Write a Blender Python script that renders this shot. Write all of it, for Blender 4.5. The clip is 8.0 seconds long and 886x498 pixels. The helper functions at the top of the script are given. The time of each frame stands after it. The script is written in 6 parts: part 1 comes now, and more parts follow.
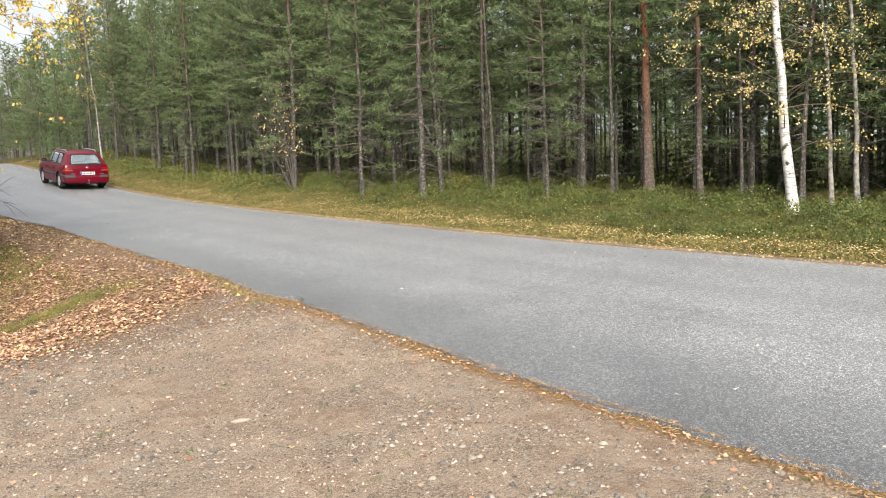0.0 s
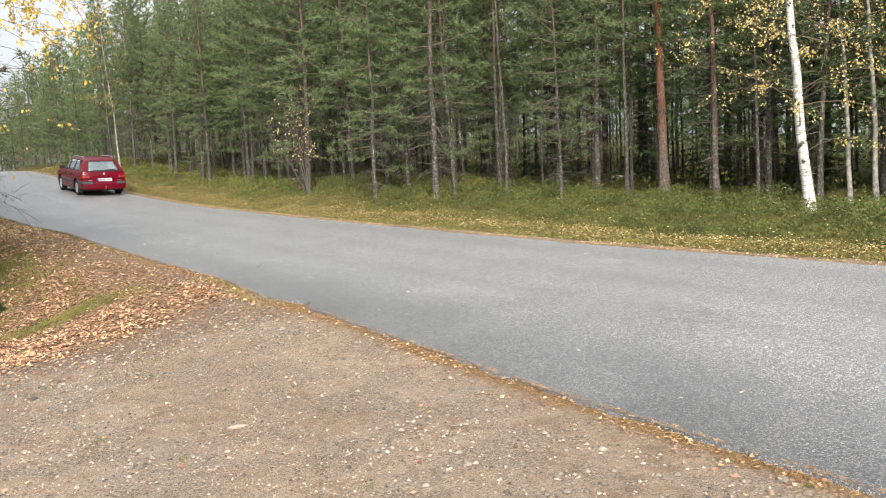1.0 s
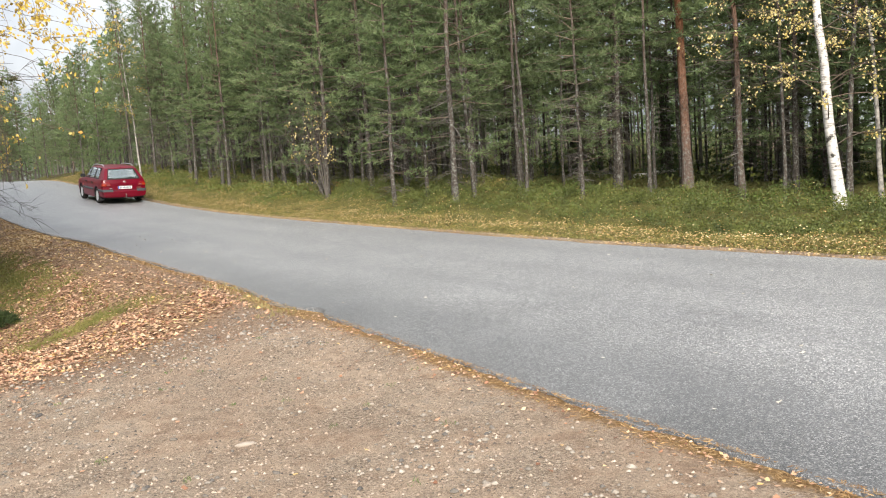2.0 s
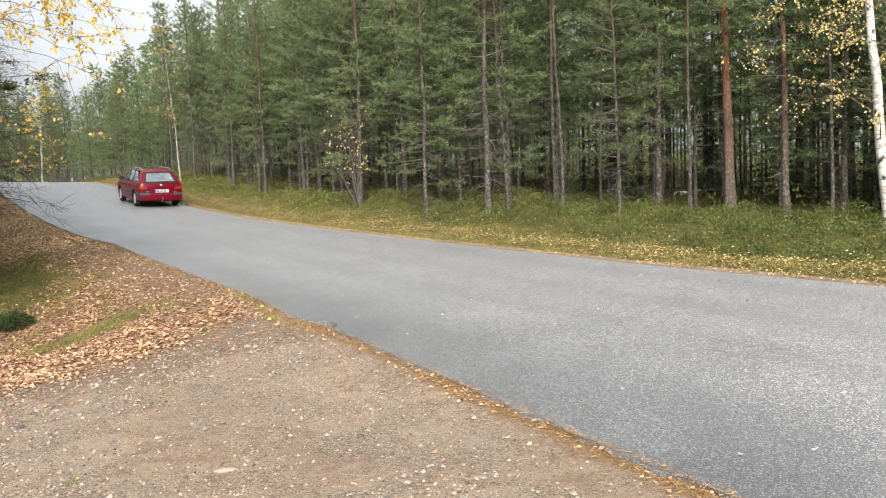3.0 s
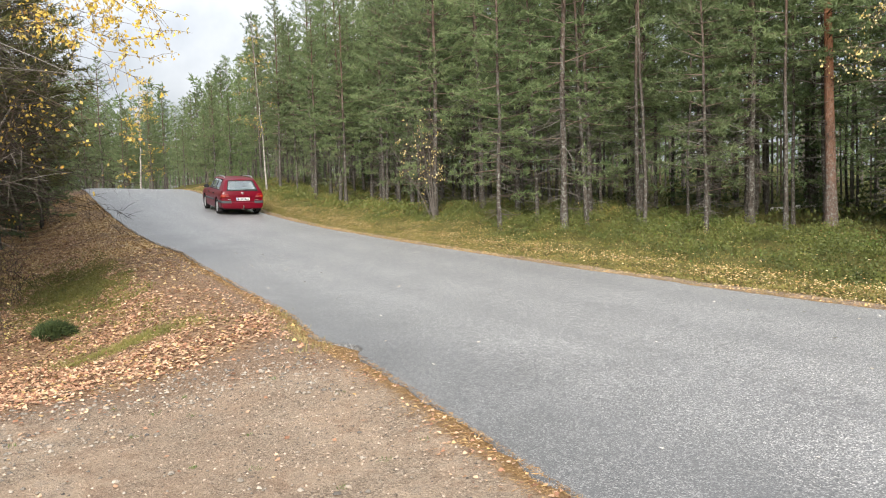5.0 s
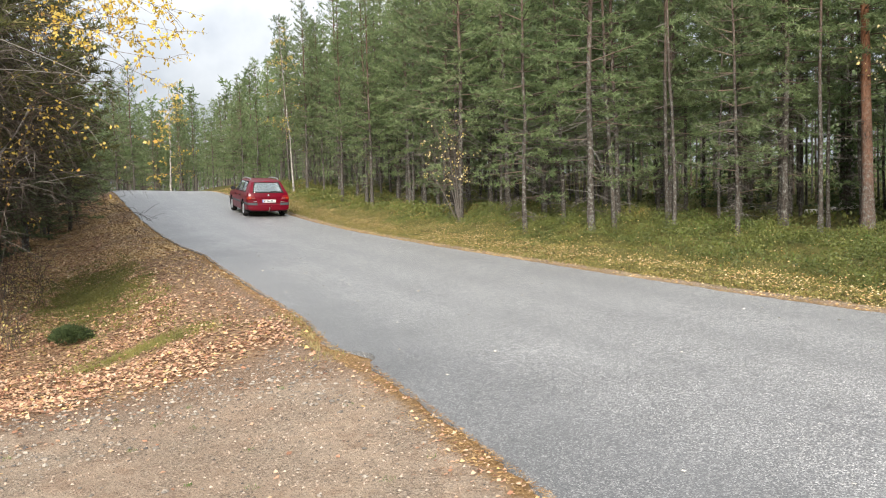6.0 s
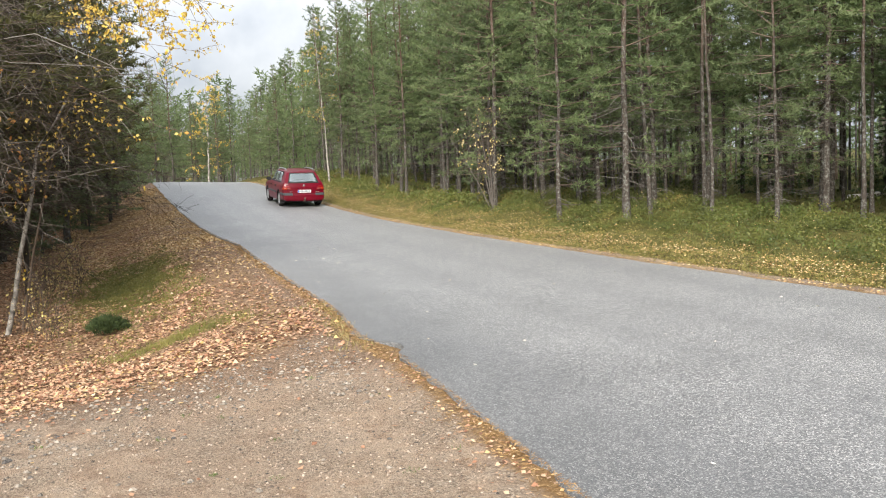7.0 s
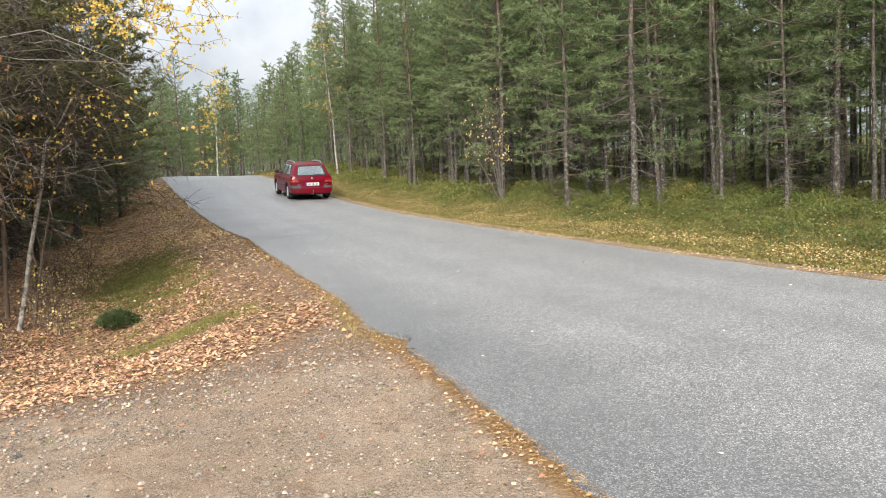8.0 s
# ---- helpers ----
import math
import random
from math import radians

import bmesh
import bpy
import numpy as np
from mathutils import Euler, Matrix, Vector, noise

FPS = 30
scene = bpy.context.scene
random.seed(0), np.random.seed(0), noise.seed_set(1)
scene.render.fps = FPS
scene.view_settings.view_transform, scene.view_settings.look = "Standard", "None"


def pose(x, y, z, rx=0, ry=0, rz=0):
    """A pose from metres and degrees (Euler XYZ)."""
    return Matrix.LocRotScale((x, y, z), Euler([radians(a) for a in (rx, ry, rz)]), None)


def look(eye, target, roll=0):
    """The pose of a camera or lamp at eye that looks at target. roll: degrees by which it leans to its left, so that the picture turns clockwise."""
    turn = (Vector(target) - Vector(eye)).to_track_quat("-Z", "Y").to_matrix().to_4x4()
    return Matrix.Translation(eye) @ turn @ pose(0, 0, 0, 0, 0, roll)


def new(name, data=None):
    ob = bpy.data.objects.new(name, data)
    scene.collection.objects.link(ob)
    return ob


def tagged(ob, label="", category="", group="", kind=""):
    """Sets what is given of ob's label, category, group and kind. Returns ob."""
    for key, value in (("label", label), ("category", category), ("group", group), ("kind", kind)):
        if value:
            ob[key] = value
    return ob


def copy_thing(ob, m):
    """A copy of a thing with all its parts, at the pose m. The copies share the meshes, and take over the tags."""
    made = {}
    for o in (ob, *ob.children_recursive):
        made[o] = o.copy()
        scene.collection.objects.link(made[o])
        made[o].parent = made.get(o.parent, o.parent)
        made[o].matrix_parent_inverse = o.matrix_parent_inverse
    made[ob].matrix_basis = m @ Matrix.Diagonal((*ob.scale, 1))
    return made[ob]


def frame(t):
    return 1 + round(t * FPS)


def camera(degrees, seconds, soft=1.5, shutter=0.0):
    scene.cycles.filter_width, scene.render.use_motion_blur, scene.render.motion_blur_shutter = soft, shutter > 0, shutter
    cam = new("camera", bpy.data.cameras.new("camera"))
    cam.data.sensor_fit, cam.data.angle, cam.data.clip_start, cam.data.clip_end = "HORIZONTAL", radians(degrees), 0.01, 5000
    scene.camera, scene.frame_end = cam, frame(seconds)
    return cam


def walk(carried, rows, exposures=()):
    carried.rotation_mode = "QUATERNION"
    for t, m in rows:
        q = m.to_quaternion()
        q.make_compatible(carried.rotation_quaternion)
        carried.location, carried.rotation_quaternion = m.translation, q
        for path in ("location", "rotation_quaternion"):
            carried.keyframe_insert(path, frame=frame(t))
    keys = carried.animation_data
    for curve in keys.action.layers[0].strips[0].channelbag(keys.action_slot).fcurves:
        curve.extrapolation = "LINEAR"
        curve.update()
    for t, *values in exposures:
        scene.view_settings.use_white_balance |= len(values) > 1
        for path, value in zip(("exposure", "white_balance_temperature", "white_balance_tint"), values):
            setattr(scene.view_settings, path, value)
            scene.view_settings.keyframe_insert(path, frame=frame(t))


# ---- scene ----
cam = camera(56.0, 8.0, soft=1.1)
PATH = [
    (0, (-0.108, -0.314, 1.839), (-0.228, 9.627, 0.764), -2.22),
    (0.5, (-0.035, -0.276, 1.825), (-0.273, 9.666, 0.772), -2.57),
    (1, (0.043, -0.219, 1.819), (-0.307, 9.721, 0.788), -2.87),
    (2.5, (0.132, 0.313, 1.802), (-0.632, 10.238, 0.851), -4.06),
    (3, (0.279, 0.558, 1.783), (-0.803, 10.465, 0.957), -2.43),
    (3.5, (0.377, 0.786, 1.763), (-0.798, 10.685, 0.970), -1.55),
    (4, (0.456, 1.063, 1.783), (-0.954, 10.937, 1.060), -1.70),
    (4.5, (0.606, 1.315, 1.766), (-1.280, 11.111, 1.073), -1.71),
    (5.8, (0.792, 1.843, 1.788), (-1.658, 11.518, 1.173), -1.71),
    (6, (0.790, 1.877, 1.788), (-1.746, 11.530, 1.159), -1.74),
    (6.5, (0.829, 1.926, 1.787), (-1.985, 11.497, 1.096), -2.13),
    (7, (0.853, 1.966, 1.782), (-2.111, 11.487, 1.034), -2.31),
    (7.5, (0.877, 1.972, 1.784), (-2.153, 11.468, 0.981), -2.72),
    (8, (0.876, 1.985, 1.783), (-2.200, 11.462, 0.936), -2.98),
]
walk(cam, [(t, look(eye, target, roll)) for t, eye, target, roll in PATH])

# ---- sky and light ----
world = bpy.data.worlds.new("sky")
scene.world = world
world.use_nodes = True
wn, wl = world.node_tree.nodes, world.node_tree.links
wn.clear()
w_out, w_bg, w_sky = wn.new("ShaderNodeOutputWorld"), wn.new("ShaderNodeBackground"), wn.new("ShaderNodeTexSky")
w_sky.sky_type, w_sky.sun_disc = "NISHITA", False
w_sky.sun_elevation, w_sky.sun_rotation = radians(26), radians(170)
w_sky.air_density, w_sky.dust_density = 1.0, 2.0
w_coord, w_noise, w_ramp, w_mix = wn.new("ShaderNodeTexCoord"), wn.new("ShaderNodeTexNoise"), wn.new("ShaderNodeValToRGB"), wn.new("ShaderNodeMix")
w_mix.data_type = "RGBA"
w_noise.inputs["Scale"].default_value, w_noise.inputs["Detail"].default_value = 3.2, 6.0
w_ramp.color_ramp.elements[0].position, w_ramp.color_ramp.elements[1].position = 0.46, 0.70
w_ramp.color_ramp.elements[0].color, w_ramp.color_ramp.elements[1].color = (5.2, 5.6, 6.3, 1), (12.5, 12.5, 12.4, 1)
w_mix.inputs[0].default_value = 0.85
wl.new(w_coord.outputs["Generated"], w_noise.inputs["Vector"])
wl.new(w_noise.outputs["Fac"], w_ramp.inputs["Fac"])
wl.new(w_sky.outputs["Color"], w_mix.inputs[6])
wl.new(w_ramp.outputs["Color"], w_mix.inputs[7])
# an overcast sky is about three times as bright overhead as at the horizon
w_sep, w_map, w_mul = wn.new("ShaderNodeSeparateXYZ"), wn.new("ShaderNodeMapRange"), wn.new("ShaderNodeMix")
w_mul.data_type, w_mul.blend_type = "RGBA", "MULTIPLY"
w_mul.inputs[0].default_value = 1.0
w_map.inputs[3].default_value, w_map.inputs[4].default_value = 0.5, 1.75
wl.new(w_coord.outputs["Generated"], w_sep.inputs[0])
wl.new(w_sep.outputs[2], w_map.inputs[0])
wl.new(w_mix.outputs[2], w_mul.inputs[6])
wl.new(w_map.outputs[0], w_mul.inputs[7])
wl.new(w_mul.outputs[2], w_bg.inputs["Color"])
w_bg.inputs["Strength"].default_value = 0.083
wl.new(w_bg.outputs["Background"], w_out.inputs["Surface"])
sun = new("sun", bpy.data.lights.new("sun", "SUN"))
sun.data.energy, sun.data.angle, sun.data.color = 4.2, radians(22), (1.0, 0.94, 0.85)
sun.matrix_world = look((3.6, -13, 10.5), (0, 8, 0))
scene.view_settings.exposure = 1.02


# ---- materials ----
def material(name, rough=0.8, spec=0.3, metal=0.0):
    m = bpy.data.materials.new(name)
    m.use_nodes = True
    p = m.node_tree.nodes["Principled BSDF"]
    p.inputs["Roughness"].default_value, p.inputs["Metallic"].default_value = rough, metal
    p.inputs["Specular IOR Level"].default_value = spec
    return m, m.node_tree.nodes, m.node_tree.links, p


def node(nodes, kind, **values):
    n = nodes.new(kind)
    for key, value in values.items():
        n.inputs[key.replace("_", " ")].default_value = value
    return n


def ramp(nodes, stops, mode="LINEAR"):
    r = nodes.new("ShaderNodeValToRGB")
    r.color_ramp.interpolation = mode
    e = r.color_ramp.elements
    while len(e) < len(stops):
        e.new(0.5)
    for k, (pos, col) in enumerate(stops):
        e[k].position, e[k].color = pos, (*col, 1) if len(col) == 3 else (col[0],) * 3 + (1,)
    return r


def mix(nodes, links, fac, a, b, kind="MIX"):
    m = nodes.new("ShaderNodeMix")
    m.data_type, m.blend_type = "RGBA", kind
    for socket, value in ((m.inputs[0], fac), (m.inputs[6], a), (m.inputs[7], b)):
        if isinstance(value, (int, float)):
            socket.default_value = value
        elif isinstance(value, tuple):
            socket.default_value = (*value, 1)
        else:
            links.new(value, socket)
    return m.outputs[2]


def maths(nodes, links, op, a, b=0.0, clamp=False):
    m = nodes.new("ShaderNodeMath")
    m.operation, m.use_clamp = op, clamp
    for socket, value in zip(m.inputs, (a, b)):
        if isinstance(value, (int, float)):
            socket.default_value = value
        else:
            links.new(value, socket)
    return m.outputs[0]


def bump(nodes, links, p, height, strength, distance):
    b = node(nodes, "ShaderNodeBump", Strength=strength, Distance=distance)
    links.new(height, b.inputs["Height"])
    links.new(b.outputs["Normal"], p.inputs["Normal"])


def noise_tex(nodes, links, where, scale, detail=4.0, rough=0.55):
    n = node(nodes, "ShaderNodeTexNoise", Scale=scale, Detail=detail, Roughness=rough)
    links.new(where, n.inputs["Vector"])
    return n.outputs["Fac"]


def cells(nodes, links, where, scale, out="Color"):
    v = node(nodes, "ShaderNodeTexVoronoi", Scale=scale)
    links.new(where, v.inputs["Vector"])
    return v.outputs[out]


def one_channel(nodes, links, colour):
    s = nodes.new("ShaderNodeSeparateColor")
    links.new(colour, s.inputs[0])
    return s.outputs[0]


def ground_material():
    m, n, l, p = material("ground_soil", 0.92, 0.15)
    where = n.new("ShaderNodeNewGeometry").outputs["Position"]

    def mask(name):
        a = n.new("ShaderNodeAttribute")
        a.attribute_name = name
        return a.outputs["Fac"]

    fine, mid, wide = noise_tex(n, l, where, 45, 5, 0.7), noise_tex(n, l, where, 5, 5, 0.65), noise_tex(n, l, where, 0.8, 4, 0.6)
    pebble = one_channel(n, l, cells(n, l, where, 85))
    stones = ramp(n, [(0.0, (0.09, 0.078, 0.066)), (0.25, (0.24, 0.19, 0.145)), (0.65, (0.40, 0.315, 0.235)), (0.9, (0.50, 0.41, 0.315)), (1.0, (0.56, 0.49, 0.40))])
    l.new(pebble, stones.inputs[0])
    soil = ramp(n, [(0.32, (0.22, 0.15, 0.105)), (0.43, (0.38, 0.265, 0.185)), (0.52, (0.53, 0.405, 0.295)), (0.62, (0.40, 0.33, 0.265))])
    l.new(maths(n, l, "ADD", maths(n, l, "MULTIPLY", mid, 0.6), maths(n, l, "MULTIPLY", wide, 0.4)), soil.inputs[0])
    stony = ramp(n, [(0.40, (0.12,)), (0.60, (0.75,))])
    l.new(noise_tex(n, l, where, 1.7, 4, 0.65), stony.inputs[0])
    gravel = mix(n, l, stony.outputs[0], soil.outputs[0], stones.outputs[0])
    gravel = mix(n, l, maths(n, l, "MULTIPLY", maths(n, l, "SUBTRACT", fine, 0.3, True), 0.8), gravel, (0.13, 0.095, 0.065))
    grit = ramp(n, [(0.32, (0.6,)), (0.5, (0.98,)), (0.68, (1.3,))])
    l.new(noise_tex(n, l, where, 130, 4, 0.75), grit.inputs[0])
    gravel = mix(n, l, 1.0, gravel, grit.outputs[0], "MULTIPLY")
    leafs = ramp(n, [(0.0, (0.08, 0.048, 0.03)), (0.3, (0.24, 0.14, 0.08)), (0.6, (0.40, 0.25, 0.15)), (0.85, (0.52, 0.36, 0.23)), (1.0, (0.48, 0.34, 0.14))])
    l.new(one_channel(n, l, cells(n, l, where, 26)), leafs.inputs[0])
    litter = mix(n, l, maths(n, l, "MULTIPLY", fine, 0.45), leafs.outputs[0], (0.09, 0.05, 0.03))
    mosses = ramp(n, [(0.28, (0.05, 0.05, 0.018)), (0.5, (0.125, 0.12, 0.036)), (0.75, (0.24, 0.20, 0.07))])
    l.new(fine, mosses.inputs[0])
    straw = ramp(n, [(0.3, (0.14, 0.085, 0.04)), (0.55, (0.31, 0.19, 0.085)), (0.8, (0.44, 0.31, 0.16))])
    l.new(fine, straw.inputs[0])
    floor_ = ramp(n, [(0.3, (0.04, 0.036, 0.013)), (0.48, (0.125, 0.105, 0.033)), (0.62, (0.24, 0.19, 0.06)), (0.8, (0.36, 0.29, 0.11))])
    l.new(mid, floor_.inputs[0])

    def edge(name, spread=0.6):
        shifted = maths(n, l, "ADD", mask(name), maths(n, l, "MULTIPLY", maths(n, l, "SUBTRACT", mid, 0.5), spread))
        return maths(n, l, "MULTIPLY", maths(n, l, "SUBTRACT", shifted, 0.35), 3.3, True)

    earth = ramp(n, [(0.3, (0.15, 0.10, 0.067)), (0.55, (0.31, 0.215, 0.148)), (0.8, (0.44, 0.325, 0.235))])
    l.new(maths(n, l, "ADD", maths(n, l, "MULTIPLY", fine, 0.6), maths(n, l, "MULTIPLY", pebble, 0.4)), earth.inputs[0])
    colour = mix(n, l, edge("shoulder", 0.9), gravel, earth.outputs[0])
    colour = mix(n, l, edge("litter", 1.1), colour, litter)
    colour = mix(n, l, edge("needles", 1.0), colour, straw.outputs[0])
    colour = mix(n, l, edge("forest"), colour, floor_.outputs[0])
    colour = mix(n, l, edge("moss", 1.2), colour, mosses.outputs[0])
    colour = mix(n, l, 1.0, colour, (0.92, 0.91, 0.90), "MULTIPLY")
    l.new(colour, p.inputs["Base Color"])
    bump(n, l, p, maths(n, l, "ADD", fine, maths(n, l, "MULTIPLY", pebble, 0.8)), 1.0, 0.035)
    return m


def asphalt_material():
    m, n, l, p = material("asphalt", 0.48, 1.0)
    where = n.new("ShaderNodeNewGeometry").outputs["Position"]
    chip = one_channel(n, l, cells(n, l, where, 140))
    chip_b = one_channel(n, l, cells(n, l, where, 48))
    fine, mid, wide = noise_tex(n, l, where, 140, 3, 0.7), noise_tex(n, l, where, 3, 5, 0.6), noise_tex(n, l, where, 0.5, 3, 0.5)
    grey = ramp(n, [(0.0, (0.06, 0.06, 0.061)), (0.5, (0.14, 0.14, 0.139)), (0.77, (0.23, 0.228, 0.223)), (0.89, (0.39, 0.385, 0.37)), (1.0, (0.64, 0.625, 0.60))])
    l.new(chip, grey.inputs[0])
    spots = ramp(n, [(0.90, (0.0,)), (0.96, (1.0,))])
    l.new(chip_b, spots.inputs[0])
    colour = mix(n, l, maths(n, l, "MULTIPLY", spots.outputs[0], 0.3), grey.outputs[0], (0.50, 0.48, 0.45))
    colour = mix(n, l, maths(n, l, "MULTIPLY", fine, 0.15), colour, (0.10, 0.10, 0.10))
    tone = ramp(n, [(0.3, (0.82,)), (0.7, (1.12,))])
    l.new(maths(n, l, "ADD", maths(n, l, "MULTIPLY", mid, 0.45), maths(n, l, "MULTIPLY", wide, 0.55)), tone.inputs[0])
    colour = mix(n, l, 1.0, colour, tone.outputs[0], "MULTIPLY")
    # dark margin beside the lay-by; lanes paler further across, grazing sheen put into the colour
    across = n.new("ShaderNodeVectorMath")
    across.operation = "DOT_PRODUCT"
    across.inputs[1].default_value = (0.777, 0.63, 0.0)
    l.new(where, across.inputs[0])
    margin_sheen = ramp(n, [(0.0, (0.56,)), (0.22, (0.78,)), (0.5, (1.12,)), (1.0, (1.17,))])
    l.new(maths(n, l, "ADD", maths(n, l, "MULTIPLY", maths(n, l, "SUBTRACT", across.outputs["Value"], 4.1), 0.25), maths(n, l, "MULTIPLY", maths(n, l, "SUBTRACT", wide, 0.5), 0.5)), margin_sheen.inputs[0])
    colour = mix(n, l, 1.0, colour, margin_sheen.outputs[0], "MULTIPLY")
    # wheel tracks, darker and smoother
    track = n.new("ShaderNodeAttribute")
    track.attribute_name = "track"
    colour = mix(n, l, maths(n, l, "MULTIPLY", track.outputs["Fac"], 0.3), colour, (0.10, 0.10, 0.102))
    # narrow cracks
    v = node(n, "ShaderNodeTexVoronoi", Scale=0.35)
    v.feature = "DISTANCE_TO_EDGE"
    warped = n.new("ShaderNodeVectorMath")
    warped.operation = "ADD"
    nv = node(n, "ShaderNodeTexNoise", Scale=1.3, Detail=5)
    l.new(where, nv.inputs["Vector"])
    l.new(where, warped.inputs[0])
    l.new(nv.outputs["Color"], warped.inputs[1])
    l.new(warped.outputs[0], v.inputs["Vector"])
    crack = ramp(n, [(0.0, (1.0,)), (0.006, (0.0,))])
    l.new(v.outputs["Distance"], crack.inputs[0])
    colour = mix(n, l, maths(n, l, "MULTIPLY", crack.outputs[0], 0.35), colour, (0.06, 0.06, 0.062))
    l.new(colour, p.inputs["Base Color"])
    bump(n, l, p, maths(n, l, "ADD", chip, fine), 0.2, 0.004)
    return m


def varied(name, stops, rough=0.85, spec=0.2, through_light=0.0, grain=0.0, scale=12.0, source="island"):
    """A surface whose colour runs through stops from piece to piece, with some grain."""
    m, n, l, p = material(name, rough, spec)
    if source == "island":
        value = n.new("ShaderNodeNewGeometry").outputs["Random Per Island"]
    else:
        value = n.new("ShaderNodeObjectInfo").outputs["Random"]
    r = ramp(n, stops)
    l.new(value, r.inputs[0])
    colour = r.outputs[0]
    where = n.new("ShaderNodeTexCoord").outputs["Object"]
    if grain:
        tone = ramp(n, [(0.3, (1 - grain,)), (0.7, (1 + 0.6 * grain,))])
        l.new(noise_tex(n, l, where, scale, 5, 0.65), tone.inputs[0])
        colour = mix(n, l, 1.0, colour, tone.outputs[0], "MULTIPLY")
    l.new(colour, p.inputs["Base Color"])
    if through_light:
        t, s = n.new("ShaderNodeBsdfTranslucent"), n.new("ShaderNodeMixShader")
        l.new(colour, t.inputs["Color"])
        s.inputs[0].default_value = through_light
        l.new(p.outputs[0], s.inputs[1])
        l.new(t.outputs[0], s.inputs[2])
        l.new(s.outputs[0], n["Material Output"].inputs["Surface"])
    return m


def foliage(name, stops, through_light=0.25, clump=1.6, single=0.4):
    """Needles or leaves whose colour varies from tree to tree, from bough to bough and from blade to blade."""
    m, n, l, p = material(name, 0.55, 0.35)
    island = n.new("ShaderNodeNewGeometry")
    tree = n.new("ShaderNodeObjectInfo").outputs["Random"]
    bough = noise_tex(n, l, island.outputs["Position"], clump, 3, 0.6)
    spread_ = maths(n, l, "MULTIPLY", maths(n, l, "SUBTRACT", bough, 0.5), 1.7)
    value = maths(n, l, "ADD", maths(n, l, "MULTIPLY", island.outputs["Random Per Island"], single), maths(n, l, "ADD", maths(n, l, "MULTIPLY", tree, 0.3), maths(n, l, "ADD", spread_, 0.35 - 0.5 * single)), True)
    r = ramp(n, stops)
    l.new(value, r.inputs[0])
    l.new(r.outputs[0], p.inputs["Base Color"])
    t, s = n.new("ShaderNodeBsdfTranslucent"), n.new("ShaderNodeMixShader")
    l.new(r.outputs[0], t.inputs["Color"])
    s.inputs[0].default_value = through_light
    l.new(p.outputs[0], s.inputs[1])
    l.new(t.outputs[0], s.inputs[2])
    l.new(s.outputs[0], n["Material Output"].inputs["Surface"])
    return m


def pine_bark(name, low, high, start, end):
    """Grey plates below, turning to thin orange bark higher up the trunk."""
    m, n, l, p = material(name, 0.9, 0.15)
    where = n.new("ShaderNodeTexCoord").outputs["Object"]
    sep = n.new("ShaderNodeSeparateXYZ")
    l.new(where, sep.inputs[0])
    stretch = n.new("ShaderNodeMapping")
    stretch.inputs["Scale"].default_value = (1, 1, 0.25)
    l.new(where, stretch.inputs["Vector"])
    plates = noise_tex(n, l, stretch.outputs[0], 38, 5, 0.7)
    patch = noise_tex(n, l, where, 3, 4, 0.6)
    up = node(n, "ShaderNodeMapRange")
    up.inputs[1].default_value, up.inputs[2].default_value = start, end
    l.new(maths(n, l, "ADD", sep.outputs[2], maths(n, l, "MULTIPLY", maths(n, l, "SUBTRACT", patch, 0.5), 3.0)), up.inputs[0])
    tone = ramp(n, [(0.3, (0.45,)), (0.55, (1.0,)), (0.75, (1.35,))])
    l.new(plates, tone.inputs[0])
    lichen = ramp(n, [(0.50, (0.0,)), (0.60, (0.85,))])
    l.new(noise_tex(n, l, where, 14, 5, 0.75), lichen.inputs[0])
    base = mix(n, l, lichen.outputs[0], low, (0.20, 0.205, 0.185))
    colour = mix(n, l, 1.0, mix(n, l, up.outputs[0], base, high), tone.outputs[0], "MULTIPLY")
    l.new(colour, p.inputs["Base Color"])
    bump(n, l, p, plates, 0.8, 0.03)
    return m


def birch_bark():
    m, n, l, p = material("birch_bark", 0.7, 0.25)
    where = n.new("ShaderNodeTexCoord").outputs["Object"]
    stretch = n.new("ShaderNodeMapping")
    stretch.inputs["Scale"].default_value = (1.5, 1.5, 9)
    l.new(where, stretch.inputs["Vector"])
    dash = ramp(n, [(0.53, (0.0,)), (0.60, (1.0,))])
    l.new(noise_tex(n, l, stretch.outputs[0], 4.5, 4, 0.6), dash.inputs[0])
    knot = ramp(n, [(0.60, (0.0,)), (0.65, (1.0,))])
    l.new(noise_tex(n, l, where, 5, 3, 0.6), knot.inputs[0])
    pale = ramp(n, [(0.3, (0.38, 0.35, 0.31)), (0.6, (0.58, 0.56, 0.53))])
    l.new(noise_tex(n, l, where, 7, 4, 0.6), pale.inputs[0])
    colour = mix(n, l, maths(n, l, "MULTIPLY", dash.outputs[0], 0.65), pale.outputs[0], (0.12, 0.10, 0.09))
    colour = mix(n, l, knot.outputs[0], colour, (0.05, 0.045, 0.04))
    l.new(colour, p.inputs["Base Color"])
    bump(n, l, p, dash.outputs[0], 0.3, 0.01)
    return m


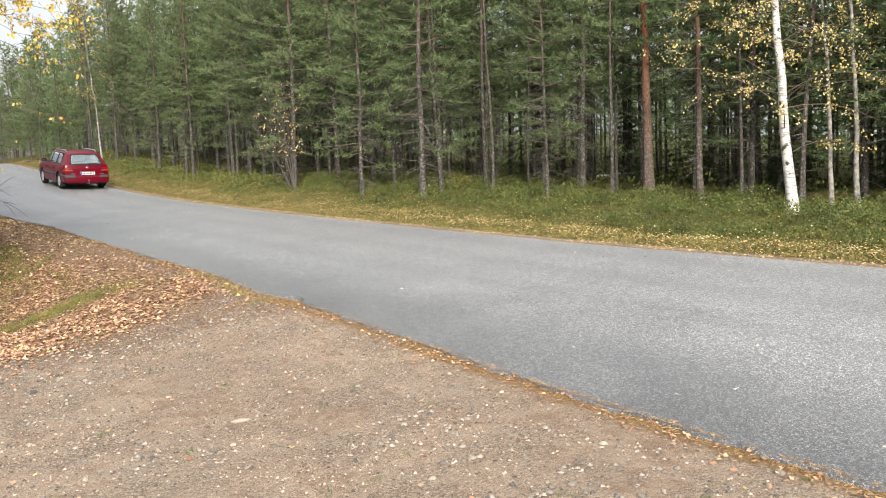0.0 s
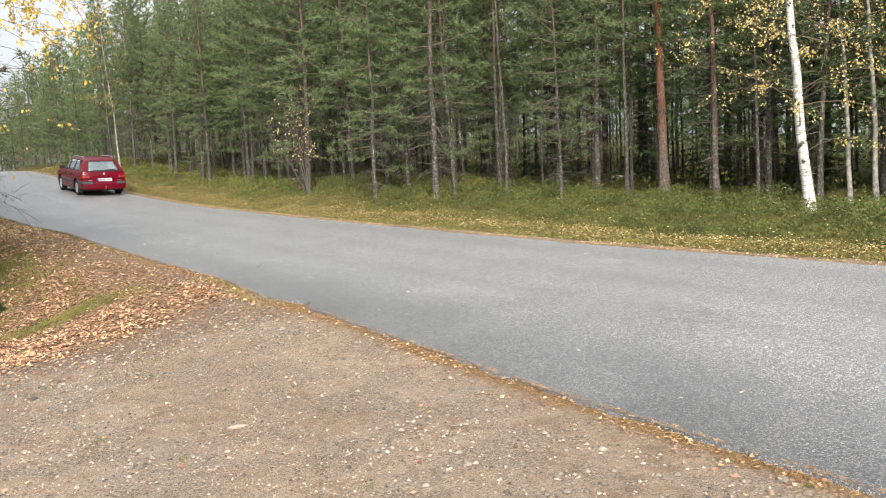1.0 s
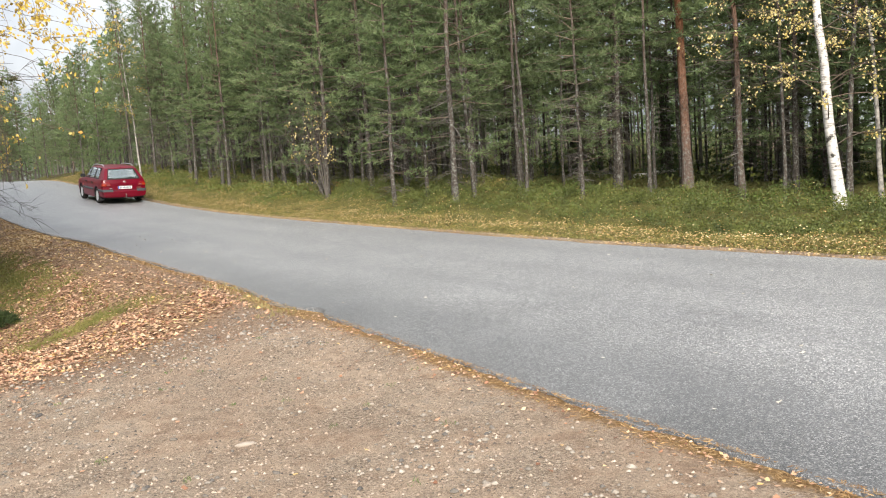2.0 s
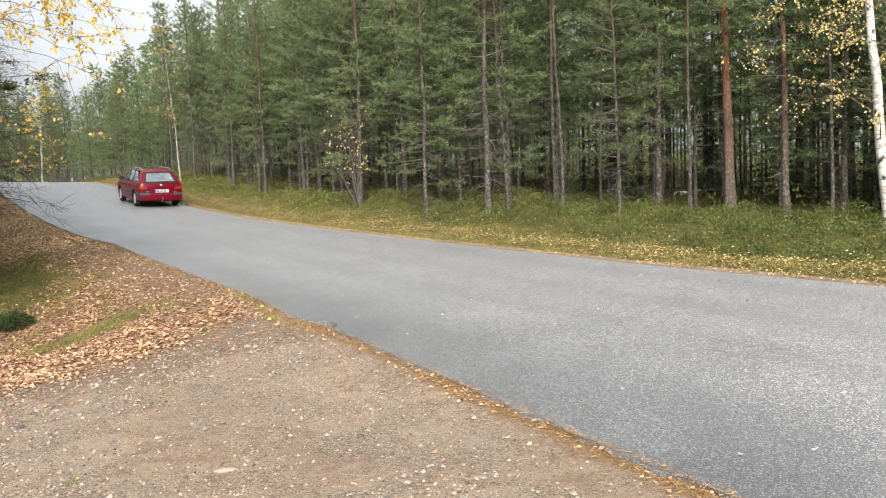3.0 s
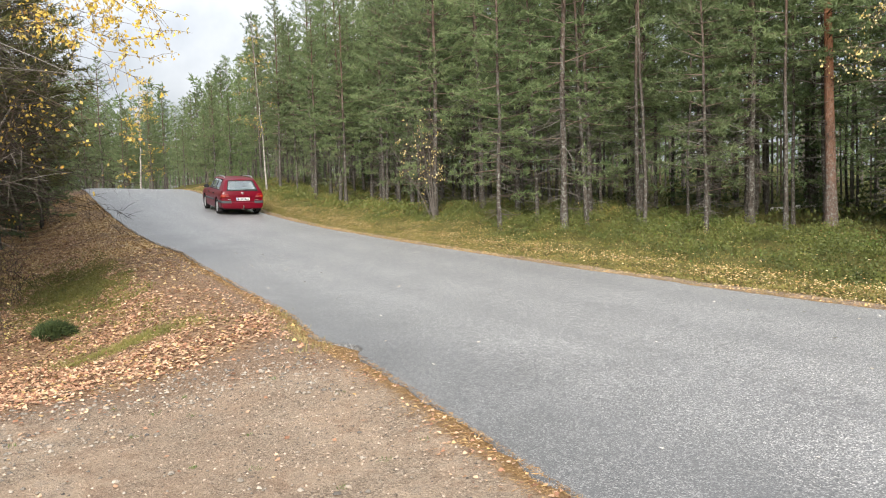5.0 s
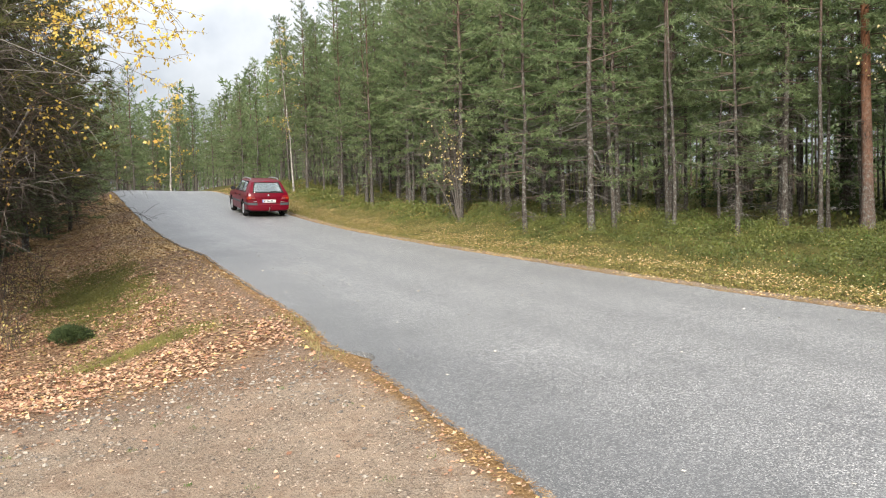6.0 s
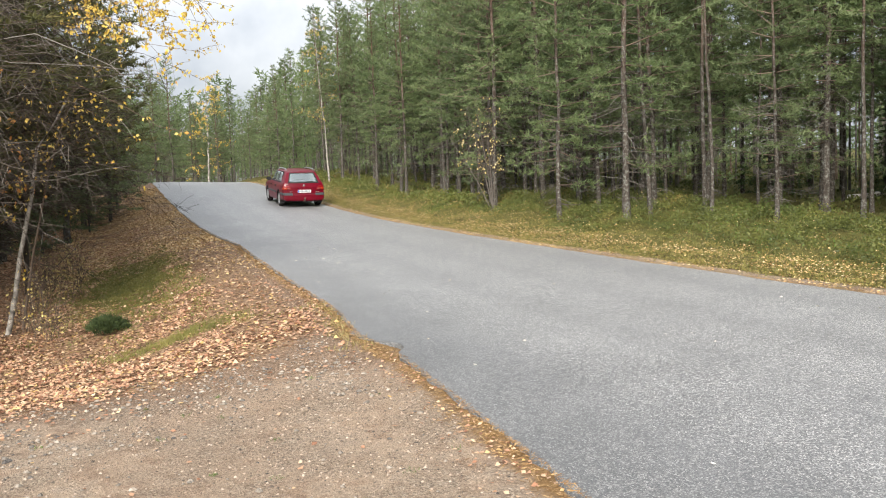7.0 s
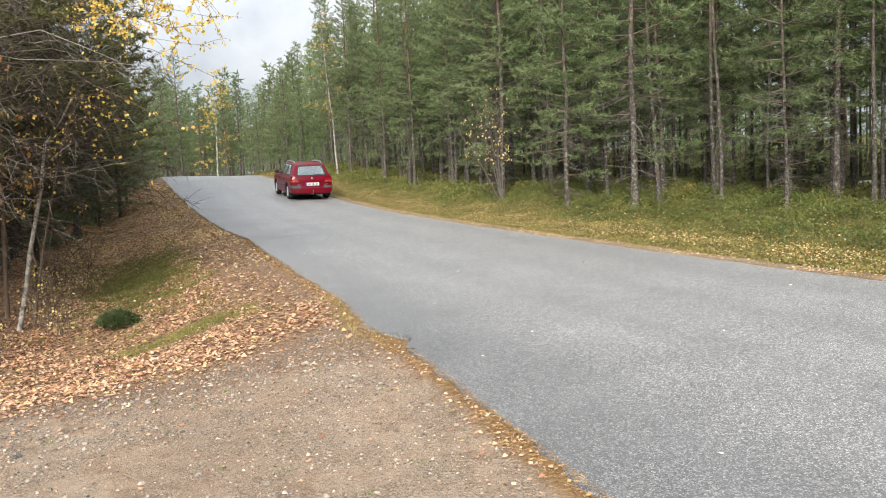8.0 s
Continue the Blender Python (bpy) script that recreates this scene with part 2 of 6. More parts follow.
def plain(name, colour, rough=0.5, spec=0.4, metal=0.0, grain=0.12, scale=25.0, coat=0.0):
    m, n, l, p = material(name, rough, spec, metal)
    where = n.new("ShaderNodeTexCoord").outputs["Object"]
    tone = ramp(n, [(0.3, tuple(c * (1 - grain) for c in colour)), (0.7, tuple(min(1, c * (1 + 0.5 * grain)) for c in colour))])
    l.new(noise_tex(n, l, where, scale, 5, 0.65), tone.inputs[0])
    l.new(tone.outputs[0], p.inputs["Base Color"])
    p.inputs["Coat Weight"].default_value = coat
    p.inputs["Coat Roughness"].default_value = 0.08
    return m


GROUND, ASPHALT = ground_material(), asphalt_material()
BARK = pine_bark("pine_bark", (0.066, 0.055, 0.047), (0.115, 0.072, 0.052), 3.0, 8.0)
RED_BARK = pine_bark("red_pine_bark", (0.12, 0.085, 0.07), (0.27, 0.125, 0.07), 0.8, 4.5)
BROWN_BARK = pine_bark("brown_pine_bark", (0.10, 0.076, 0.064), (0.17, 0.095, 0.064), 1.5, 5.5)
BIRCH = birch_bark()
NEEDLE = foliage("pine_needles", [(0.0, (0.075, 0.11, 0.05)), (0.35, (0.145, 0.20, 0.085)), (0.7, (0.21, 0.27, 0.12)), (1.0, (0.30, 0.35, 0.18))], 0.5)
DARK_NEEDLE = foliage("dark_needles", [(0.0, (0.06, 0.085, 0.04)), (0.5, (0.12, 0.16, 0.07)), (1.0, (0.20, 0.24, 0.115))], 0.42)
# darker copy of the needles, with the thicket's shade put into the colour
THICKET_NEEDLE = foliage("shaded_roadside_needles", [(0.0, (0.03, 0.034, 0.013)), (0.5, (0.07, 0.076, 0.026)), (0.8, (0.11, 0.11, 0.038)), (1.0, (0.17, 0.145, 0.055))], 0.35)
FAR_BARK = varied("far_bark", [(0.0, (0.12, 0.105, 0.09)), (0.7, (0.19, 0.17, 0.15)), (1.0, (0.21, 0.15, 0.11))], 0.9, 0.1, 0.0, 0.4, 6.0)
SPRUCE = varied("spruce_needles", [(0.0, (0.035, 0.062, 0.025)), (1.0, (0.085, 0.125, 0.048))], 0.65, 0.25, 0.3)
DEAD = varied("dead_twigs", [(0.0, (0.06, 0.051, 0.043)), (0.6, (0.11, 0.097, 0.085)), (1.0, (0.18, 0.17, 0.155))], 0.9, 0.1)
LIMB = varied("limb_bark", [(0.0, (0.075, 0.06, 0.048)), (1.0, (0.16, 0.12, 0.09))], 0.9, 0.1)
YELLOW = varied("yellow_leaves", [(0.0, (0.50, 0.34, 0.05)), (0.5, (0.64, 0.46, 0.09)), (0.88, (0.64, 0.53, 0.18)), (1.0, (0.55, 0.26, 0.05))], 0.6, 0.3, 0.35)
PALE_YELLOW = varied("pale_birch_leaves", [(0.0, (0.50, 0.38, 0.10)), (0.6, (0.66, 0.54, 0.22)), (1.0, (0.72, 0.62, 0.36))], 0.6, 0.3, 0.35)
FALLEN = varied("fallen_leaves", [(0.0, (0.15, 0.07, 0.042)), (0.2, (0.31, 0.155, 0.09)), (0.5, (0.47, 0.275, 0.17)), (0.8, (0.56, 0.38, 0.25)), (0.92, (0.52, 0.34, 0.12)), (1.0, (0.64, 0.51, 0.37))], 0.7, 0.25, 0.1)
FALLEN_YELLOW = varied("fallen_birch_leaves", [(0.0, (0.30, 0.165, 0.075)), (0.35, (0.52, 0.33, 0.14)), (0.75, (0.63, 0.45, 0.22)), (1.0, (0.66, 0.53, 0.34))], 0.7, 0.25, 0.1)
PALE_LEAF = varied("bleached_leaves", [(0.0, (0.50, 0.44, 0.34)), (1.0, (0.74, 0.70, 0.62))], 0.7, 0.25)
BERRY = foliage("bilberry_leaves", [(0.0, (0.02, 0.027, 0.008)), (0.28, (0.05, 0.062, 0.015)), (0.5, (0.082, 0.10, 0.024)), (0.72, (0.13, 0.14, 0.034)), (0.88, (0.19, 0.155, 0.045)), (1.0, (0.22, 0.12, 0.05))], 0.2, 1.3, 0.16)
GREEN_BERRY = foliage("fresh_green_leaves", [(0.0, (0.04, 0.075, 0.014)), (0.5, (0.095, 0.15, 0.03)), (1.0, (0.18, 0.23, 0.06))], 0.25, 1.3)
MOSSY = foliage("mossy_grass", [(0.0, (0.045, 0.05, 0.014)), (0.5, (0.13, 0.125, 0.032)), (1.0, (0.28, 0.225, 0.07))], 0.2, 2.2, 0.2)
DITCH_GRASS = foliage("ditch_grass", [(0.0, (0.09, 0.095, 0.028)), (0.5, (0.19, 0.185, 0.052)), (1.0, (0.33, 0.275, 0.095))], 0.35, 2.2, 0.3)
OLIVE_NEEDLE = foliage("olive_needles", [(0.0, (0.055, 0.066, 0.024)), (0.5, (0.125, 0.135, 0.046)), (1.0, (0.22, 0.21, 0.08))], 0.42)
JUNIPER = varied("juniper_needles", [(0.0, (0.025, 0.04, 0.015)), (1.0, (0.07, 0.095, 0.032))], 0.6, 0.25, 0.2)
GRASS = foliage("dry_grass", [(0.0, (0.10, 0.095, 0.03)), (0.5, (0.22, 0.185, 0.065)), (1.0, (0.40, 0.32, 0.15))], 0.2, 2.0)
STRAW = varied("fallen_needles", [(0.0, (0.15, 0.08, 0.035)), (0.5, (0.33, 0.19, 0.08)), (1.0, (0.48, 0.33, 0.16))], 0.8, 0.2)
STONE = varied("gravel_stones", [(0.0, (0.06, 0.052, 0.046)), (0.3, (0.17, 0.13, 0.098)), (0.6, (0.36, 0.275, 0.205)), (1.0, (0.44, 0.36, 0.285))], 0.85, 0.25, 0.0, 0.3, 60.0)
COBBLE = varied("grey_gravel", [(0.0, (0.08, 0.073, 0.068)), (0.5, (0.22, 0.19, 0.155)), (1.0, (0.36, 0.31, 0.255))], 0.85, 0.25, 0.0, 0.3, 60.0)
ROCK = varied("loose_stones", [(0.0, (0.12, 0.105, 0.09)), (0.5, (0.24, 0.20, 0.16)), (1.0, (0.36, 0.305, 0.25))], 0.85, 0.25, 0.0, 0.35, 40.0, "object")
BROWN_TWIG = varied("dark_brown_twigs", [(0.0, (0.022, 0.018, 0.014)), (0.7, (0.055, 0.044, 0.034)), (1.0, (0.13, 0.112, 0.095))], 0.9, 0.1)
DARK_TWIG = varied("weathered_twigs", [(0.0, (0.03, 0.025, 0.02)), (0.55, (0.085, 0.07, 0.058)), (0.85, (0.16, 0.14, 0.12)), (1.0, (0.27, 0.25, 0.225))], 0.9, 0.1)
GREY_BIRCH = varied("mottled_birch_bark", [(0.0, (0.23, 0.21, 0.185)), (1.0, (0.33, 0.31, 0.28))], 0.8, 0.2, 0.0, 0.8, 8.0)


# ---- mesh helpers ----

def fast_mesh(name, verts, faces, mat, flat=False):
    """A mesh from arrays; faces all have the same number of corners."""
    verts, faces = np.asarray(verts, np.float32), np.asarray(faces, np.int32)
    me = bpy.data.meshes.new(name)
    count, corners = faces.shape
    me.vertices.add(len(verts))
    me.vertices.foreach_set("co", verts.ravel())
    me.loops.add(count * corners)
    me.loops.foreach_set("vertex_index", faces.ravel())
    me.polygons.add(count)
    me.polygons.foreach_set("loop_start", np.arange(0, count * corners, corners, dtype=np.int32))
    me.polygons.foreach_set("use_smooth", np.full(count, not flat))
    me.update(calc_edges=True)
    me.validate()
    me.materials.append(mat)
    return me


def part(name, me, parent=None, label="", m=None):
    ob = new(name, me)
    if m is not None:
        ob.matrix_basis = m
    if parent is not None:
        ob.parent = parent
    if label:
        ob["label"] = label
    return ob


class Pile:
    """Collects quads for one mesh."""

    def __init__(self):
        self.v, self.f, self.n = [], [], 0

    def add(self, v, f):
        v = np.asarray(v, float)
        self.v.append(v)
        self.f.append(np.asarray(f, int) + self.n)
        self.n += len(v)

    def tube(self, pts, radii, sides=4, cap=True):
        pts, radii = np.asarray(pts, float), np.asarray(radii, float)
        along = np.gradient(pts, axis=0)
        along /= np.linalg.norm(along, axis=1)[:, None] + 1e-9
        up = np.where(np.abs(along[:, 2:3]) > 0.9, (1.0, 0, 0), (0, 0, 1.0))
        a = np.cross(along, up)
        a /= np.linalg.norm(a, axis=1)[:, None] + 1e-9
        b = np.cross(along, a)
        ang = np.arange(sides) * 2 * np.pi / sides
        ring = pts[:, None] + radii[:, None, None] * (np.cos(ang)[:, None] * a[:, None] + np.sin(ang)[:, None] * b[:, None])
        k = len(pts)
        i, j = np.meshgrid(np.arange(k - 1), np.arange(sides), indexing="ij")
        j2 = (j + 1) % sides
        self.add(ring.reshape(-1, 3), np.stack([i * sides + j, i * sides + j2, (i + 1) * sides + j2, (i + 1) * sides + j], -1).reshape(-1, 4))

    def grid(self, p, flip=False):
        """p: rows x columns x 3."""
        r, c = p.shape[:2]
        i, j = np.meshgrid(np.arange(r - 1), np.arange(c - 1), indexing="ij")
        f = np.stack([i * c + j, i * c + j + 1, (i + 1) * c + j + 1, (i + 1) * c + j], -1).reshape(-1, 4)
        self.add(p.reshape(-1, 3), f[:, ::-1] if flip else f)

    def mesh(self, name, mat, flat=False):
        return fast_mesh(name, np.concatenate(self.v), np.concatenate(self.f), mat, flat)


def lattice(x, y, seed=0):
    """Smooth value noise, 0 to 1, one cell a unit."""
    def h(i, j):
        v = np.sin(i * 127.1 + j * 311.7 + seed * 74.7) * 43758.5453
        return v - np.floor(v)
    x, y = np.asarray(x, float), np.asarray(y, float)
    i, j = np.floor(x), np.floor(y)
    u, v = x - i, y - j
    u, v = u * u * (3 - 2 * u), v * v * (3 - 2 * v)
    return (h(i, j) * (1 - u) + h(i + 1, j) * u) * (1 - v) + (h(i, j + 1) * (1 - u) + h(i + 1, j + 1) * u) * v


# ---- the ground and the road ----
# road coordinates: s runs along the near asphalt edge, n across to the forest side
DS, DN = (-0.63, 0.777), (0.777, 0.63)


def to_sn(x, y):
    return DS[0] * x + DS[1] * (y - 6.6), DN[0] * x + DN[1] * (y - 6.6)


def to_xy(s, n):
    return DS[0] * s + DN[0] * n, 6.6 + DS[1] * s + DN[1] * n


def smooth(v, a, b):
    k = np.clip((v - a) / (b - a), 0, 1)
    return k * k * (3 - 2 * k)


def near_edge(s):
    return np.interp(s, (-60, -3.4, 0, 3, 4.2, 5.3, 6.3, 8, 10, 13.5, 16.0, 17.2, 18.5, 20.5, 26, 31, 36, 45, 52, 62, 80, 120), (-2.5, -0.23, -0.03, 0.13, 0.05, 0.18, 0.24, 0.28, 0.34, 0.46, 0.56, 0.51, 0.43, 0.37, 0.29, 0.13, 0.02, -0.05, -0.6, -3.7, -13, -40))


def far_edge(s):
    return np.interp(s, (-60, -5, -1, 4.5, 8.2, 13, 24, 31, 40, 46, 52, 62, 80, 120), (3.5, 5.45, 5.66, 5.66, 5.68, 5.72, 5.92, 5.98, 5.6, 5.4, 4.7, 1.8, -7, -33))


def rise(u):
    """Climb of the road to its crest and the fall beyond it."""
    u = np.maximum(u, 0)
    v = np.clip(u - 38, 0, 14)
    return 0.00115 * np.minimum(u, 38) ** 2 + 0.0874 * v - 0.0056 * v ** 2 - 0.07 * np.maximum(u - 52, 0) - 0.15 * np.exp(-((u - 24) / 9) ** 2)


def road_z(x, y):
    x, y = np.asarray(x, float), np.asarray(y, float)
    s, n = to_sn(x, y)
    u = -0.9 * x + 0.45 * y
    k = np.clip(0.15 + 0.151 * s + 0.371 * n, 0, 1)
    return 0.0133 * x + 0.0166 * y + 0.12 * k + rise(np.minimum(u, 62.0)) + 0.22 * smooth(s, 24, 40) * smooth(-n, -5.5, 0)


def ground_z(x, y):
    x, y = np.asarray(x, float), np.asarray(y, float)
    s, n = to_sn(x, y)
    u = -0.9 * x + 0.45 * y
    z = road_z(x, y)
    # ditch on the near side past the lay-by
    ditch = smooth(s, 2.5, 7.0) * (smooth(-n, 0.5, 2.6) - 0.55 * smooth(-n, 3.2, 8.0))
    z = z - 0.5 * ditch
    # bank on the forest side
    b = smooth(u, 3, 15)
    past = n - far_edge(s)
    z = z + smooth(past, 0.2, 3.2) * (0.30 * b - 0.12 * (1 - b))
    return z


def litter_start(n):
    return np.interp(n, (-9, -3.2, -2.6, -1.94, -1.26, -0.48, 0), (2.6, 3.0, 3.4, 3.55, 3.7, 4.1, 4.6))


def surface_z(x, y):
    """The ground with its small unevenness."""
    s, n = to_sn(x, y)
    wild = np.maximum(smooth(n - far_edge(s), 0.3, 2.0), smooth(s - litter_start(n), 0.2, 2.0) * smooth(-n, 0.8, 2.0))
    rough = 0.012 + 0.085 * wild
    lump = (lattice(x * 1.1, y * 1.1, 1) - 0.5) * 1.2 + (lattice(x * 3.1, y * 3.1, 2) - 0.5) * 0.7
    bank = smooth(n - far_edge(s), 1.2, 2.8) * (1 - 0.4 * smooth(s, 20, 30))
    hump = smooth(0.6 * lattice(x * 0.75, y * 0.75, 61) + 0.4 * lattice(x * 1.7, y * 1.7, 62), 0.35, 0.75) - 0.4
    return ground_z(x, y) + rough * lump + 0.22 * bank * hump


def axis_steps(lo, fine_lo, fine_hi, hi, step, growth=1.18):
    left, right, d = [], [], step
    at = fine_lo
    while at > lo:
        d *= growth
        at -= d
        left.append(at)
    at, d = fine_hi, step
    while at < hi:
        d *= growth
        at += d
        right.append(at)
    return np.array(left[::-1] + list(np.arange(fine_lo, fine_hi + 1e-6, step)) + right)


def strip_grass(s, n):
    """The short band of grass that crosses the ditch."""
    return np.exp(-((s - 6.73 + 0.45 * (n + 1.58)) / 0.32) ** 2 - ((n + 1.6) / 0.75) ** 2)


def ditch_grass(s, n):
    """The larger grassy patch further up the ditch."""
    return np.exp(-((n + 2.0) / 0.85) ** 2 - ((s - 13.6) / 3.4) ** 2)


def build_ground():
    ss, nn = axis_steps(-900, -6, 22, 900, 0.16, 1.13), axis_steps(-900, -7, 9, 900, 0.13, 1.13)
    s, n = np.meshgrid(ss, nn, indexing="ij")
    x, y = to_xy(s, n)
    near, far = near_edge(s), far_edge(s)
    z = surface_z(x, y)
    under = smooth(n, near + 0.1, near + 0.35) * smooth(-n, -far + 0.1, -far + 0.35)
    z -= 0.10 * under + 0.012
    out = np.hypot(x, y)
    z = np.where(out > 150, z * np.clip(1 - (out - 150) / 200, 0, 1), z)
    pile = Pile()
    pile.grid(np.stack([x, y, z], -1), flip=True)
    me = pile.mesh("ground", GROUND)
    off = near - n
    litter = smooth(s - litter_start(n), -0.4, 0.9) * smooth(off, 0.1, 0.5) * (1 - 0.42 * smooth(-off, -1.9, -0.9) * smooth(s, 4.5, 6.5))
    shoulder = smooth(s, 1.8, 4.2) * smooth(off, -0.2, 0.1) + 0.35 * smooth(lattice(s * 0.6, n * 0.6, 41), 0.35, 0.7)
    needles = 0.66 * smooth(n, near - 0.30, near - 0.04) * (n < near + 0.4) + 0.42 * (n > far - 0.3) * smooth(-n, -far - 0.5, -far - 0.25)
    verge = smooth(n, far + 0.25, far + 0.7)
    forest = np.maximum(verge, smooth(-n, 4.0, 6.0) * smooth(s - litter_start(n), 0, 1.0))
    moss = 0.62 * strip_grass(s, n) + 0.66 * ditch_grass(s, n)
    moss += 0.6 * smooth(n, far + 1.2, far + 2.2) + 0.5 * smooth(-n, 7, 10)
    moss += 0.42 * smooth(n, far + 0.3, far + 0.7)
    for name, value in (("shoulder", shoulder), ("litter", litter), ("needles", needles), ("forest", forest), ("moss", moss)):
        a = me.attributes.new(name, "FLOAT", "POINT")
        a.data.foreach_set("value", value.astype(np.float32).ravel())
    return tagged(new("ground", me), "gravel lay-by, leaf litter and mossy forest floor", "ground", kind="structure")


def build_road():
    ss = np.unique(np.concatenate([axis_steps(-60, -6, 16, 118, 0.07, 1.05)]))
    across = np.concatenate([(0, 0.0012, 0.03, 0.06), np.linspace(0.1, 0.9, 22), (0.94, 0.97, 0.9988, 1)])
    ragged = 0.05 * (lattice(ss * 3, ss * 0, 5) - 0.5) + 0.045 * (lattice(ss * 11, ss * 0, 6) - 0.5) + 0.025 * (lattice(ss * 29, ss * 0, 9) - 0.5)
    ragged -= 0.16 * np.exp(-((ss - 3.45) / 0.28) ** 2)
    ragged_far = 0.05 * (lattice(ss * 2, ss * 0, 7) - 0.5) + 0.03 * (lattice(ss * 9, ss * 0, 8) - 0.5)
    near, far = near_edge(ss) - ragged, far_edge(ss) + ragged_far
    n = near[:, None] + (far - near)[:, None] * across[None]
    s = np.repeat(ss[:, None], len(across), 1)
    x, y = to_xy(s, n)
    z = road_z(x, y) + 0.014 + 0.012 * (lattice(s * 0.7, n * 0.7, 3) - 0.5)
    top = np.stack([x, y, z], -1)
    low = [top[:, :1] - (0, 0, 0.09), top, top[:, -1:] - (0, 0, 0.09)]
    pile = Pile()
    pile.grid(np.concatenate(low, 1), flip=True)
    me = pile.mesh("road", ASPHALT)
    wide = np.concatenate([n[:, :1], n, n[:, -1:]], 1)
    middle = 0.5 * (near_edge(ss) + far_edge(ss))[:, None]
    lane = np.abs(np.abs(wide - middle) - 1.35)
    track = np.exp(-((lane - 0.72) / 0.28) ** 2) * 0.8
    a = me.attributes.new("track", "FLOAT", "POINT")
    a.data.foreach_set("value", track.astype(np.float32).ravel())
    return tagged(new("road", me), "worn grey asphalt road with crumbling edges, no markings", "road", kind="structure")


build_ground()
build_road()


# ---- trees ----
def unit(v):
    return v / (np.linalg.norm(v, axis=-1, keepdims=True) + 1e-9)


def blades(points, ways, count, length, width, spread, rng):
    """Needle tufts: count narrow triangles round each shoot."""
    p, d = np.repeat(points, count, 0), np.repeat(ways, count, 0)
    d = unit(d + spread * rng.normal(size=d.shape))
    size = length * rng.uniform(0.65, 1.25, (len(p), 1))
    side = unit(np.cross(d, rng.normal(size=d.shape))) * width * rng.uniform(0.6, 1.2, (len(p), 1))
    p = p + 0.25 * length * rng.normal(size=p.shape) * 0.5
    v = np.stack([p - side, p + side, p + d * size], 1).reshape(-1, 3)
    return v, np.arange(len(v)).reshape(-1, 3)


def leaf_quads(points, size, rng, droop=0.5, ways=None):
    """Small pointed leaves, one folded quad each."""
    k = len(points)
    d = unit(rng.normal(size=(k, 3)) + (0, 0, -droop)) if ways is None else unit(ways + 0.5 * rng.normal(size=(k, 3)))
    side = unit(np.cross(d, rng.normal(size=(k, 3))))
    lift = np.cross(side, d)
    ln = size * rng.uniform(0.7, 1.3, (k, 1))
    v = np.stack([points, points + d * ln * 0.45 + side * ln * 0.36 + lift * ln * 0.06, points + d * ln, points + d * ln * 0.45 - side * ln * 0.36 + lift * ln * 0.06], 1)
    return v.reshape(-1, 3), np.arange(4 * k).reshape(-1, 4)


def trunk_line(height, lean, wobble, rng, steps=14):
    t = np.linspace(0, 1, steps)
    off = np.cumsum(rng.normal(0, wobble, (steps, 2)), 0)
    off -= off[0]
    x = np.interp(t, t, off[:, 0]) + lean[0] * height * t
    y = np.interp(t, t, off[:, 1]) + lean[1] * height * t
    return np.stack([x, y, height * t], -1)


